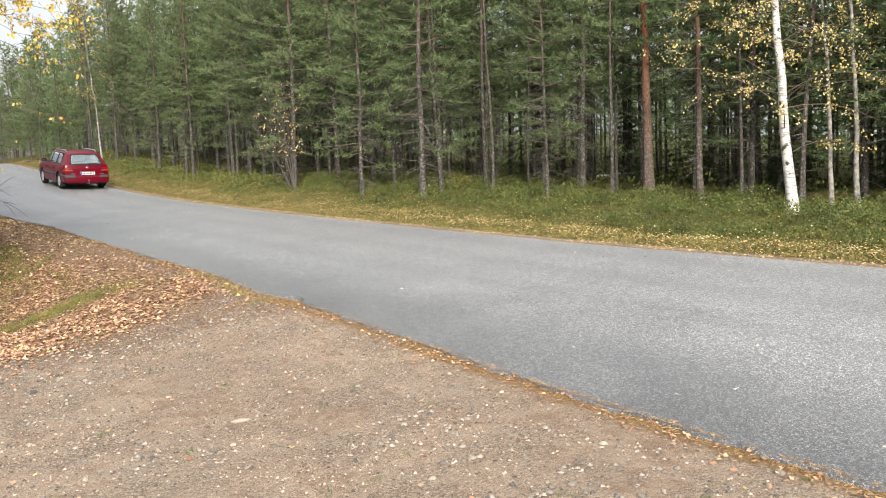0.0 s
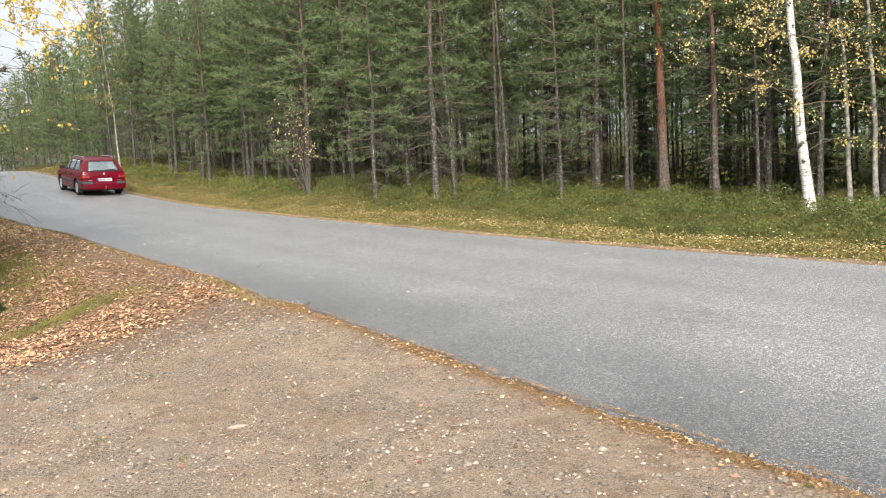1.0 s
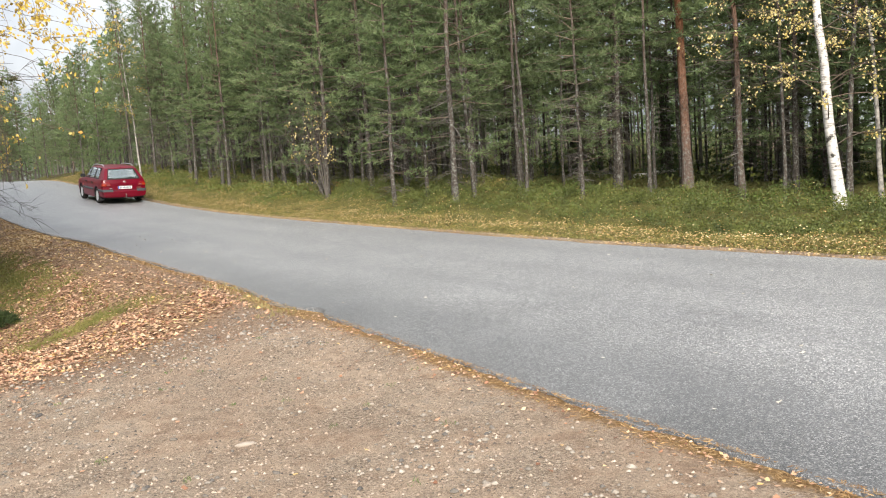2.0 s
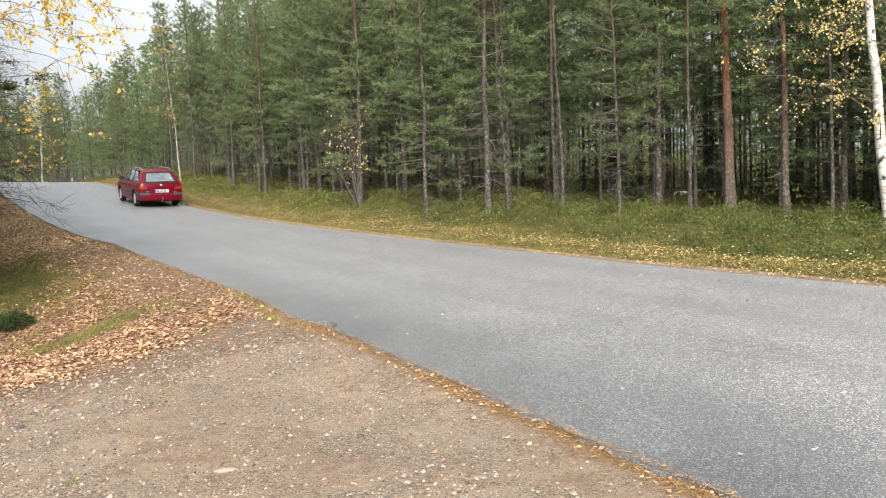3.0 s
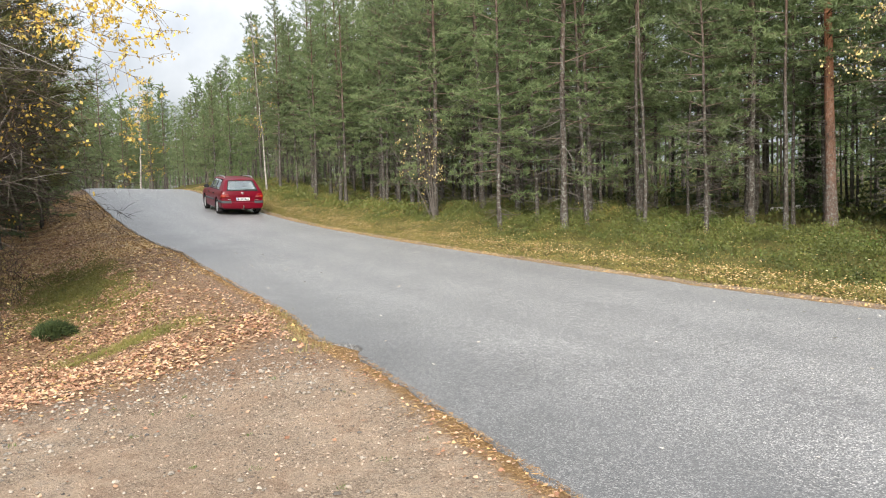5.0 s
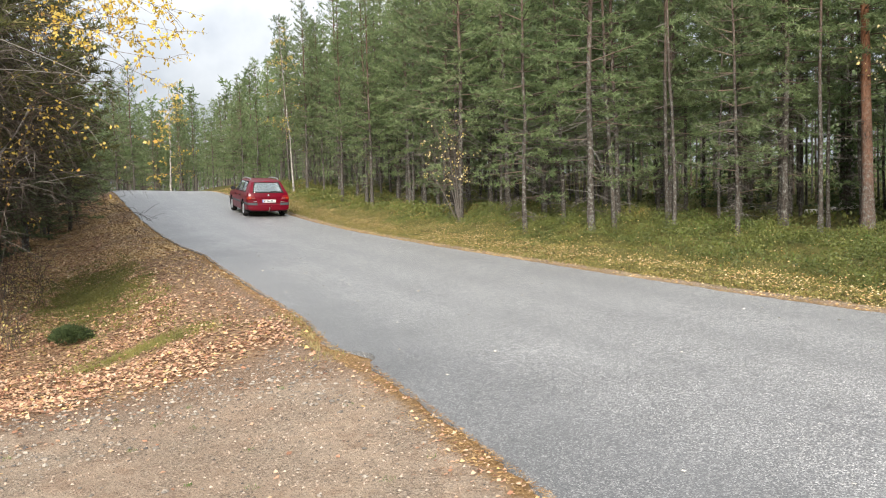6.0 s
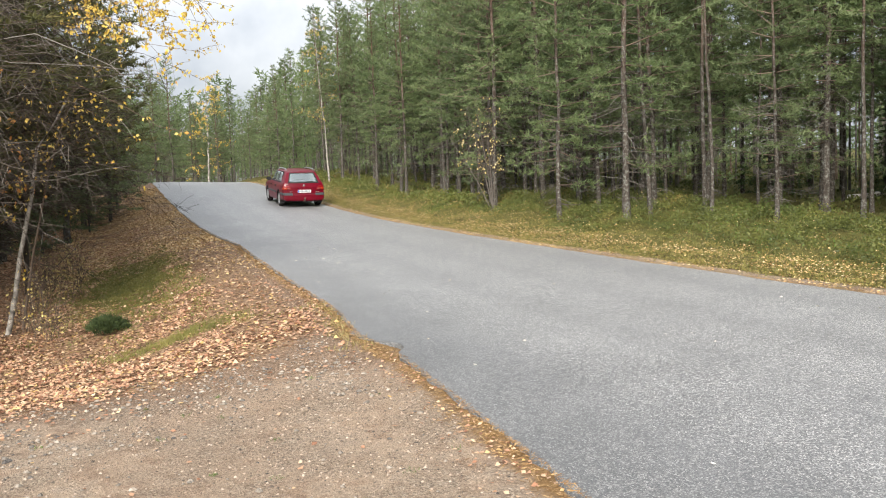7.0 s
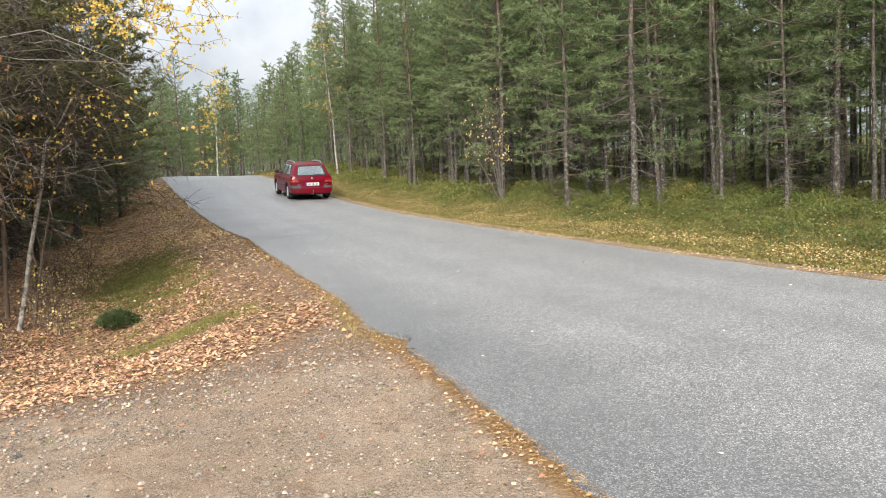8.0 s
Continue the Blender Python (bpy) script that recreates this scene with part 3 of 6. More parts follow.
def make_pine(seed, height, radius, crown_base, lean=(0, 0), dense=1.0, reach=1.6, bark=None, needle=None, coarse=1.0, tuft=8, dead=30, dead_low=0.4, name="pine_tree", shoots=0.4, fineness=0.0118, low=0, dead_bark=None):
    rng = np.random.default_rng(seed)
    line = trunk_line(height, lean, 0.018, rng)
    t = np.linspace(0, 1, len(line))
    line[0, 2] = -0.15
    radii = radius * (1 - 0.88 * t) * (1 + 0.35 * np.exp(-t * height / 0.25))
    at = lambda z: np.array([np.interp(z, line[:, 2], line[:, k]) for k in range(3)])  # noqa: E731
    trunk, limbs, twigs = Pile(), Pile(), Pile()
    trunk.tube(line, radii, 9)
    pts, ways = [], []
    def bough(z, a, ln, e, dense):
        out = np.array([np.cos(a) * np.cos(e), np.sin(a) * np.cos(e), np.sin(e)])
        k = np.linspace(0, 1, 5)[:, None]
        bend = rng.uniform(0.02, 0.2)
        path = at(z) + k * ln * out + k ** 2 * ln * np.array([0, 0, bend]) + np.cumsum(rng.normal(0, 0.02 * ln, (5, 3)), 0) * k
        limbs.tube(path[::2] if shoots else path[::4], np.linspace(0.007 + 0.007 * ln, 0.003, 3 if shoots else 2), 3)
        flat = unit(np.cross(out, (0, 0, 1.0)))
        lines = [(path[1:], out)]
        for q in np.arange(0.25, 0.98, 0.17 / max(ln, 0.4)):
            sgn = 1 if rng.random() < 0.5 else -1
            base = np.array([np.interp(q, k[:, 0], path[:, c]) for c in range(3)])
            w = unit(out * 0.75 + sgn * flat * rng.uniform(0.5, 1.0) + (0, 0, rng.normal(0.12, 0.22)))
            sl = ln * rng.uniform(0.22, 0.42) * (1.15 - 0.6 * q)
            tip = base + w * sl + (0, 0, 0.1 * sl)
            if rng.random() < shoots:
                limbs.tube([base, tip], [0.005, 0.002], 3)
            lines.append((np.stack([base + 0.25 * (tip - base), tip]), w))
        for seg, w in lines:
            d = np.linalg.norm(np.diff(seg, axis=0), axis=1).sum()
            m = max(1, int(dense * d / 0.085))
            q = rng.uniform(0.1, 1.0, m)
            cum = np.linspace(0, 1, len(seg))
            pts.append(np.stack([np.interp(q, cum, seg[:, c]) for c in range(3)], -1))
            ways.append(np.repeat(w[None], m, 0) + (0, 0, 0.35))

    z = crown_base
    while z < height - 0.15:
        rel = (z - crown_base) / (height - crown_base)
        top = np.sqrt(max(0.02, 1 - rel)) * (0.55 + 0.45 * min(1, rel * 5 + 0.3))
        for a in rng.uniform(0, 6.28) + np.arange(rng.integers(4, 6)) * 6.28 / 4.6 + rng.normal(0, 0.25):
            ln = reach * top * rng.uniform(0.5, 1.15)
            e = np.radians(rng.normal(-6 + 42 * rel, 9))
            bough(z, a, ln, e, dense)
        z += rng.uniform(0.24, 0.42)
    for _ in range(low):
        # thin living boughs below the crown
        bough(rng.uniform(0.45 * crown_base, crown_base), rng.uniform(0, 6.28), reach * rng.uniform(0.35, 0.85), np.radians(rng.normal(-8, 10)), 0.55 * dense)
    for _ in range(dead):
        z = rng.uniform(dead_low, crown_base + 0.8)
        a, ln = rng.uniform(0, 6.28), reach * rng.uniform(0.2, 0.8) * (0.35 + 0.65 * z / (crown_base + 0.8))
        e = np.radians(rng.normal(-4, 14))
        out = np.array([np.cos(a) * np.cos(e), np.sin(a) * np.cos(e), np.sin(e)])
        k = np.linspace(0, 1, 4)[:, None]
        path = at(z) + k * ln * out + (0, 0, 1) * (k ** 2 * ln * rng.normal(-0.1, 0.12)) + np.cumsum(rng.normal(0, 0.035 * ln, (4, 3)), 0) * k
        twigs.tube(path if shoots else path[::3], np.linspace(0.010, 0.0025, 4 if shoots else 2), 3)
        for q in rng.uniform(0.3, 0.95, rng.integers(1, 5) if shoots else 1):
            base = np.array([np.interp(q, k[:, 0], path[:, c]) for c in range(3)])
            w = unit(out + 0.8 * rng.normal(size=3))
            twigs.tube([base, base + w * ln * rng.uniform(0.15, 0.45)], [0.005, 0.002], 3)
    pts, ways = np.concatenate(pts), unit(np.concatenate(ways))
    v, f = blades(pts, ways, tuft, 0.115 * coarse, fineness * coarse, 0.8, rng)
    tree = new(name)
    part("trunk", trunk.mesh("trunk", bark or BARK), tree)
    tagged(part("branchwork", limbs.mesh("branchwork", LIMB), tree), kind="stuff")
    tagged(part("crown", fast_mesh("crown", v, f, needle or NEEDLE, True), tree), kind="stuff")
    if twigs.n:
        tagged(part("dead_wood", twigs.mesh("dead_wood", dead_bark or DEAD), tree, "bare grey dead branches"), kind="stuff")
    return tree


def make_spruce(seed, height):
    rng = np.random.default_rng(seed)
    trunk, limbs, pts, ways = Pile(), Pile(), [], []
    trunk.tube([(0, 0, -0.1), (0, 0, height)], [0.02 + 0.012 * height, 0.006], 6)
    for z in np.arange(0.15, height - 0.05, 0.17):
        ln = 0.42 * (height - z) * 0.75 + 0.08
        for a in rng.uniform(0, 6.28) + np.arange(5) * 1.2566:
            l2 = ln * rng.uniform(0.7, 1.1)
            out = np.array([np.cos(a), np.sin(a), -0.18])
            tip = np.array([0, 0, z]) + out * l2
            limbs.tube([(0, 0, z), tip], [0.008, 0.002], 3)
            m = max(2, int(l2 / 0.05))
            q = rng.uniform(0.15, 1, m)[:, None]
            w = np.cross(out, (0, 0, 1.0)) * rng.normal(0, 0.35, (m, 1)) * l2 * (1.1 - q)
            pts.append(np.array([0, 0, z]) + q * out * l2 + w)
            ways.append(np.repeat(unit(out)[None], m, 0))
    v, f = blades(np.concatenate(pts), np.concatenate(ways), 6, 0.09, 0.012, 0.6, rng)
    tree = new("spruce_tree")
    part("trunk", trunk.mesh("trunk", BARK), tree)
    tagged(part("branchwork", limbs.mesh("branchwork", LIMB), tree), kind="stuff")
    tagged(part("crown", fast_mesh("crown", v, f, SPRUCE, True), tree), kind="stuff")
    return tree


def make_birch(seed, line, radius, leaves, first, reach, leaf=None, size=0.05, limbs_count=26, hang=0.5, bark=None):
    """A slender birch along a trunk line, with drooping twigs and thin autumn leaves."""
    rng = np.random.default_rng(seed)
    line = np.asarray(line, float)
    t = np.linspace(0, 1, 16)
    old = np.linspace(0, 1, len(line))
    fine = np.stack([np.interp(t, old, line[:, c]) for c in range(3)], -1)
    fine[1:-1] += rng.normal(0, radius * 0.25, (14, 3)) * (1, 1, 0)
    trunk, limbs, pts = Pile(), Pile(), []
    trunk.tube(fine, radius * (1 - 0.85 * t) * (1 + 0.25 * np.exp(-t * 18)), 10)
    for _ in range(limbs_count):
        q = rng.uniform(first, 0.99)
        base = np.array([np.interp(q, t, fine[:, c]) for c in range(3)])
        a, ln = rng.uniform(0, 6.28), reach * (1.1 - 0.7 * q) * rng.uniform(0.5, 1.1)
        out = np.array([np.cos(a), np.sin(a), rng.uniform(0.2, 0.9)])
        k = np.linspace(0, 1, 6)[:, None]
        path = base + k * ln * out - (0, 0, 1) * (k ** 2 * ln * rng.uniform(0.3, 1.0) * hang * 1.6)
        limbs.tube(path, np.linspace(0.012, 0.003, 6), 4)
        for r in rng.uniform(0.25, 1.0, 5):
            b2 = np.array([np.interp(r, k[:, 0], path[:, c]) for c in range(3)])
            w = unit(out + 0.9 * rng.normal(size=3) - (0, 0, hang))
            tip = b2 + w * ln * rng.uniform(0.15, 0.4) - (0, 0, 0.12 * hang)
            limbs.tube([b2, (b2 + tip) / 2 + (0, 0, 0.03), tip], [0.004, 0.003, 0.002], 3)
            pts.append(b2 + (tip - b2) * rng.uniform(0.2, 1.0, (max(1, leaves // (limbs_count * 5)), 1)))
    pts = np.concatenate(pts)
    v, f = leaf_quads(pts + rng.normal(0, 0.04, pts.shape), size, rng)
    tree = new("birch_tree")
    part("trunk", trunk.mesh("trunk", bark or BIRCH), tree)
    tagged(part("branchwork", limbs.mesh("branchwork", LIMB), tree), kind="stuff")
    tagged(part("leaves", fast_mesh("leaves", v, f, leaf or PALE_YELLOW, True), tree), kind="stuff")
    return tree


PINE = "tall slender pine with bare lower trunk on forest floor"


def plant(tree, x, y, turn=0.0, size=1.0, lift=0.0):
    tree.matrix_basis = pose(x, y, float(surface_z(x, y)) + lift, 0, 0, turn) @ Matrix.Scale(size, 4)
    return tree


def plant_copy(tree, x, y, turn, size, lean=(0, 0)):
    ob = copy_thing(tree, Matrix.Identity(4))
    ob.matrix_basis = pose(x, y, float(surface_z(x, y)) - 0.03, lean[0], lean[1], turn) @ Matrix.Scale(size, 4)
    return ob


def stature(s, n):
    """The woods on the forest side grow lower and younger towards the crest and beyond it."""
    way, off = (n + 2.2) / (s + 4.1), float(np.hypot(s + 4.1, n + 2.2))
    if s < 0 or way < 0.075 or way > 0.46:
        return 1.0
    x, y = to_xy(s, n)
    top = 1.78 + off * float(np.interp(way, (0.10, 0.15, 0.216, 0.31, 0.40, 0.46), (0.115, 0.125, 0.172, 0.25, 0.32, 0.38)))
    return float(np.clip((top - float(ground_z(x, y))) / 10.4, 0.4, 1.0))


def forest():
    rng = np.random.default_rng(21)
    fine = [make_pine(100 + k, h, 0.92 * r, cb, dense=0.8, coarse=1.22, tuft=8, reach=rc, dead=int(1.15 * dd), needle=nd, fineness=0.0095, low=9)
            for k, (h, r, cb, rc, dd, nd) in enumerate(((10.8, 0.082, 2.3, 1.9, 60, NEEDLE), (11.6, 0.095, 2.9, 2.0, 75, NEEDLE), (9.8, 0.068, 2.0, 1.7, 60, NEEDLE),
                                                    (11.2, 0.085, 2.6, 2.1, 90, DARK_NEEDLE), (9.2, 0.062, 2.2, 1.6, 70, DARK_NEEDLE), (11.4, 0.09, 3.3, 1.9, 80, NEEDLE)))]
    rough = [make_pine(200 + k, h, 0.95 * r, cb + 0.7, dense=0.19, reach=rc, dead=14, low=5, coarse=2.1, tuft=5, needle=nd, shoots=0.0)
             for k, (h, r, cb, rc, nd) in enumerate(((10.8, 0.085, 2.0, 1.9, NEEDLE), (11.4, 0.09, 2.5, 2.0, DARK_NEEDLE), (9.8, 0.07, 1.6, 1.8, NEEDLE), (11.0, 0.08, 2.2, 1.9, DARK_NEEDLE)))]
    poles = [make_pine(250 + k, h, r, cb, dense=0.16, reach=1.2, dead=15, coarse=2.3, tuft=4, needle=DARK_NEEDLE, shoots=0.0) for k, (h, r, cb) in enumerate(((10.5, 0.055, 6.3), (9.5, 0.047, 5.6), (11.0, 0.066, 6.8)))]
    red = make_pine(300, 13.5, 0.145, 3.9, lean=(-0.012, 0), reach=2.2, dense=0.62, coarse=1.38, dead=40, bark=RED_BARK, dead_low=1.6)
    red_thin = make_pine(301, 12.0, 0.095, 3.9, lean=(-0.01, 0), reach=1.9, dense=0.62, coarse=1.38, dead=70, bark=BROWN_BARK, dead_low=1.0)
    taken = []

    def stands_free(x, y, gap):
        return all((x - a) ** 2 + (y - b) ** 2 > gap * gap for a, b in taken)

    tagged(plant(red, 5.62, 23.9), "thick pine with reddish-brown flaking bark", "tree", "pines of the forest")
    tagged(plant(red_thin, 6.67, 22.4), "slim pine with dull brown bark and dead twigs", "tree", "pines of the forest")
    taken += [(5.62, 23.9), (6.67, 22.4)]
    # trees that stand at the forest's edge
    edge = ((7.97, 22.2, 1), (8.6, 24.5, 3), (2.88, 26.4, 3), (3.88, 25.6, 1), (1.08, 27.0, 0), (2.51, 22.4, 4), (3.81, 24.55, 1), (1.05, 26.05, 2), (-1.79, 24.8, 4), (-2.58, 23.1, 2),
            (-2.61, 26.9, 0), (-5.15, 26.7, 1), (-5.01, 30.8, 0), (-11.3, 40.1, 2), (-13.5, 40.2, 0), (-16.2, 42.5, 4), (-17.1, 42.4, 3), (-8.2, 33.5, 5), (-9.9, 36.8, 2), (-6.6, 31.6, 3),
            (-14.9, 41.5, 1), (-3.9, 28.2, 5), (-0.4, 26.0, 3), (10.4, 21.0, 0), (11.6, 17.4, 3), (12.9, 15.6, 1), (-7.4, 32.6, 0))
    patterns = set()
    for x, y, k in edge:
        ob = fine[k] if k not in patterns else copy_thing(fine[k], Matrix.Identity(4))
        patterns.add(k)
        ob.matrix_basis = pose(x, y, float(surface_z(x, y)) - 0.03, *rng.normal(0, 0.7, 2), rng.uniform(0, 360)) @ Matrix.Scale(rng.uniform(0.94, 1.08) * stature(*to_sn(x, y)), 4)
        tagged(ob, PINE, "tree", "pines of the forest")
        taken.append((x, y))
    # the stand behind them
    count = len(taken)
    for _ in range(2400):
        if count >= 285:
            break
        s, deep = rng.uniform(-20, 52), rng.uniform(3.4, 14)
        n = float(far_edge(s)) + deep
        x, y = (float(v) for v in to_xy(s, n))
        if (s < 12.5 and deep < 9.2 and s > -12) or (s > 38 and deep < 4.5):
            continue
        if stands_free(x, y, 1.5 if deep < 6 else 2.1):
            taken.append((x, y))
            count += 1
            kind = fine[rng.integers(6)] if deep < 5.0 else rough[rng.integers(4)]
            tagged(plant_copy(kind, x, y, rng.uniform(0, 360), rng.uniform(0.82, 1.06) * stature(s, n), rng.normal(0, 0.9, 2)), PINE, "tree", "pines of the forest")
    for _ in range(120):
        # the edge beyond the crest
        s, deep = rng.uniform(46, 74), rng.uniform(1.6, 9.0)
        x, y = (float(v) for v in to_xy(s, float(far_edge(s)) + deep))
        if stands_free(x, y, 2.3):
            taken.append((x, y))
            tagged(plant_copy(fine[rng.integers(6)] if deep < 4.5 else rough[rng.integers(4)], x, y, rng.uniform(0, 360), rng.uniform(0.85, 1.0) * stature(*to_sn(x, y)), rng.normal(0, 0.9, 2)), PINE, "tree", "pines of the forest")
    # the edge of the stand behind the birch
    mid = [make_pine(230 + k, h, 0.07, cb, dense=0.5, reach=rc, dead=34, coarse=1.5, tuft=7, needle=nd, shoots=0.0) for k, (h, cb, rc, nd) in enumerate(((10.6, 1.9, 2.0, NEEDLE), (9.8, 1.5, 1.9, NEEDLE), (11.2, 2.4, 2.1, NEEDLE)))]
    begun = set()
    for _ in range(400):
        s, deep = rng.uniform(-13, 12.5), rng.uniform(9.6, 13)
        x, y = (float(v) for v in to_xy(s, float(far_edge(s)) + deep))
        if stands_free(x, y, 1.5):
            taken.append((x, y))
            k = int(rng.integers(3))
            ob = mid[k] if k not in begun else copy_thing(mid[k], Matrix.Identity(4))
            begun.add(k)
            tagged(plant(ob, x, y, rng.uniform(0, 360), rng.uniform(0.85, 1.08), -0.03), PINE, "tree", "pines of the forest")
    for k, ob in enumerate(mid):
        if k not in begun:
            x, y = (float(v) for v in to_xy(-9.0 + 8 * k, 19.0))
            taken.append((x, y))
            tagged(plant(ob, x, y), PINE, "tree", "pines of the forest")
    # the stand behind the birch
    for _ in range(500):
        s, deep = rng.uniform(-16, 14), rng.uniform(9.5, 22)
        x, y = (float(v) for v in to_xy(s, float(far_edge(s)) + deep))
        if stands_free(x, y, 2.7):
            taken.append((x, y))
            tagged(plant_copy(rough[rng.integers(4)], x, y, rng.uniform(0, 360), rng.uniform(0.82, 1.06), rng.normal(0, 0.9, 2)), PINE, "tree", "pines of the forest")
    # full young pines towards and past the crest, green almost to the ground
    full = [make_pine(270 + k, h, 0.085, cb, dense=0.34, reach=rc, dead=12, coarse=1.75, tuft=8, needle=nd, shoots=0.0) for k, (h, cb, rc, nd) in enumerate(((8.6, 1.5, 2.3, DARK_NEEDLE), (7.6, 0.9, 2.1, NEEDLE), (9.2, 1.9, 2.3, DARK_NEEDLE)))]
    first = set()
    for _ in range(260):
        s, deep = rng.uniform(42, 78), rng.uniform(1.6, 7.0)
        x, y = (float(v) for v in to_xy(s, float(far_edge(s)) + deep))
        if stands_free(x, y, 1.7) and len(first) + len(taken) < 900:
            taken.append((x, y))
            k = int(rng.integers(3))
            ob = full[k] if k not in first else copy_thing(full[k], Matrix.Identity(4))
            first.add(k)
            tagged(plant(ob, x, y, rng.uniform(0, 360), rng.uniform(0.85, 1.1) * stature(*to_sn(x, y))), "full young pine with green boughs down to its foot", "tree", "young pines at the crest")
    for k, ob in enumerate(full):
        if k not in first:
            x, y = (float(v) for v in to_xy(50.0 + 7 * k, float(far_edge(50.0 + 7 * k)) + 5.5))
            taken.append((x, y))
            tagged(plant(ob, x, y), "full young pine with green boughs down to its foot", "tree", "young pines at the crest")
    # thin suppressed poles between them
    standing = 0
    for _ in range(900):
        s, deep = rng.uniform(-8, 46), rng.uniform(3.6, 17)
        x, y = (float(v) for v in to_xy(s, float(far_edge(s)) + deep))
        if standing < 100 and stands_free(x, y, 1.0) and not (s < 12.5 and deep < 8.0):
            taken.append((x, y))
            standing += 1
            tagged(plant_copy(poles[rng.integers(3)], x, y, rng.uniform(0, 360), rng.uniform(0.85, 1.1) * stature(*to_sn(x, y)), rng.normal(0, 1.2, 2)), "thin young pine pole with dead lower twigs", "tree", "thin pines of the forest")
    for k, ob in enumerate(poles):
        x, y = (float(v) for v in to_xy(11.0 + 9 * k, 21.5))
        tagged(plant(ob, x, y), "thin young pine pole with dead lower twigs", "tree", "thin pines of the forest")
    for k, ob in enumerate(rough):
        # one of each shape also stands deeper in the wood
        x, y = (float(v) for v in to_xy(6.0 + 9 * k, 20.5))
        tagged(plant(ob, x, y), PINE, "tree", "pines of the forest")
    spruce = [make_spruce(400, 3.6), make_spruce(401, 2.4)]
    for k, (x, y) in enumerate(((-9.3, 41.5), (8.2, 27.5), (10.2, 25.0), (-12.6, 44.0), (3.2, 31.5), (11.0, 28.0), (6.2, 29.5), (-3.4, 34.0), (9.0, 31.0), (12.2, 23.0), (-16.5, 46.0), (-0.8, 33.0), (13.5, 20.5), (7.0, 33.0))):
        ob = spruce[k] if k < 2 else copy_thing(spruce[k % 2], Matrix.Identity(4))
        tagged(plant(ob, x, y, 50.0 * k, 0.8 + 0.13 * (k % 5)), "young dark green spruce among pine trunks", "tree", "young spruces")
    return taken


def far_woods():
    """The woods that go on behind the forest edge, past the crest and round the lay-by, too many to count."""
    rng = np.random.default_rng(33)
    shapes = []
    for k in range(7):
        h, cb = (10.5, 11.5, 9.5, 11.0, 8.5, 7.0, 6.0)[k], (3.0, 3.8, 2.4, 3.2, 1.8, 0.1, 0.1)[k]
        stem = Pile()
        stem.tube(trunk_line(h, (0, 0), 0.02, rng, 6), np.linspace(0.10, 0.012, 6), 4)
        for _ in range(2 if k < 5 else 0):
            # a thin pole that has lost the race for light stands beside it
            off = np.append(rng.uniform(-1.1, 1.1, 2), 0)
            stem.tube(trunk_line(0.75 * h, (0, 0), 0.03, rng, 4) + off, np.linspace(0.05, 0.012, 4), 4)
        for _ in range(6 if k < 5 else 0):
            a, z = rng.uniform(0, 6.28), rng.uniform(0.8, cb + 1.0)
            stem.tube([(0, 0, z), np.array([np.cos(a), np.sin(a), rng.normal(0, 0.2)]) * rng.uniform(0.5, 1.3) + (0, 0, z)], [0.012, 0.004], 3)
        m = 110 if k < 5 else 150
        rel = rng.uniform(0, 1, m) ** 0.85
        a = rng.uniform(0, 6.28, m)
        r = (1.9 if k < 5 else 2.3) * np.sqrt(np.clip(1 - rel, 0.02, 1)) * rng.uniform(0.15, 1.0, m)
        p = np.stack([r * np.cos(a), r * np.sin(a), cb + (h - cb) * rel + 0.12 * r], -1)
        v, f = blades(p, unit(np.stack([np.cos(a), np.sin(a), 0.3 + 0 * a], -1)), 3, 0.53, 0.078, 0.7, rng)
        shapes.append((np.concatenate(stem.v), np.concatenate(stem.f), v, f))
    sv, sf, cv, cf, ns, nc = [], [], [], [], 0, 0
    spots = []
    for _ in range(3600):
        s, n = rng.uniform(-50, 135), rng.uniform(-50, 52)
        x, y = (float(v) for v in to_xy(s, n))
        if n > float(near_edge(s)):
            deep = n - float(far_edge(s))
            ok = deep > (13.5 if -20 < s < 52 else 9.0 if 52 <= s < 74 else 2.2)
        else:
            # trees behind the camera stay unseen, added for reflections and to close the place
            ok = n < (-7.2 if s < 40 else float(near_edge(s)) - 4.5) and np.hypot(x, y) > 14 and s > -60
        gap = 4.2 if n < 0 and s < 2 else 3.3 if n < 0 and s < 40 else 2.1 if n - float(far_edge(s)) < 26 and n > 0 else 2.7
        if not ok or any((x - a) ** 2 + (y - b) ** 2 < gap * gap for a, b in spots):
            continue
        spots.append((x, y))
    for x, y in spots:
        s, n = to_sn(x, y)
        tv, tf, v, f = shapes[rng.integers(5) if n - float(far_edge(s)) < 22 or (rng.random() < 0.3 and n < 34) else rng.integers(5, 7)]
        # unseen trees round the lay-by are halved to let more sun in
        turn, size = rng.uniform(0, 6.28), rng.uniform(0.82, 1.12) * stature(s, n) * (0.5 if n < 0 and s < 9 else 1.0)
        rot = np.array([[np.cos(turn), -np.sin(turn), 0], [np.sin(turn), np.cos(turn), 0], [0, 0, 1]]) * size
        base = np.array([x, y, float(ground_z(x, y)) - 0.05])
        sv.append(tv @ rot.T + base)
        sf.append(tf + ns)
        ns += len(tv)
        cv.append(v @ rot.T + base)
        cf.append(f + nc)
        nc += len(v)
    woods = tagged(new("far_woods"), "dense pine woods going on behind the forest edge", "woods", kind="stuff")
    tagged(part("trunks", fast_mesh("trunks", np.concatenate(sv), np.concatenate(sf), FAR_BARK), woods), kind="stuff")
    tagged(part("crowns", fast_mesh("crowns", np.concatenate(cv), np.concatenate(cf), NEEDLE, True), woods), kind="stuff")


far_woods()
forest()

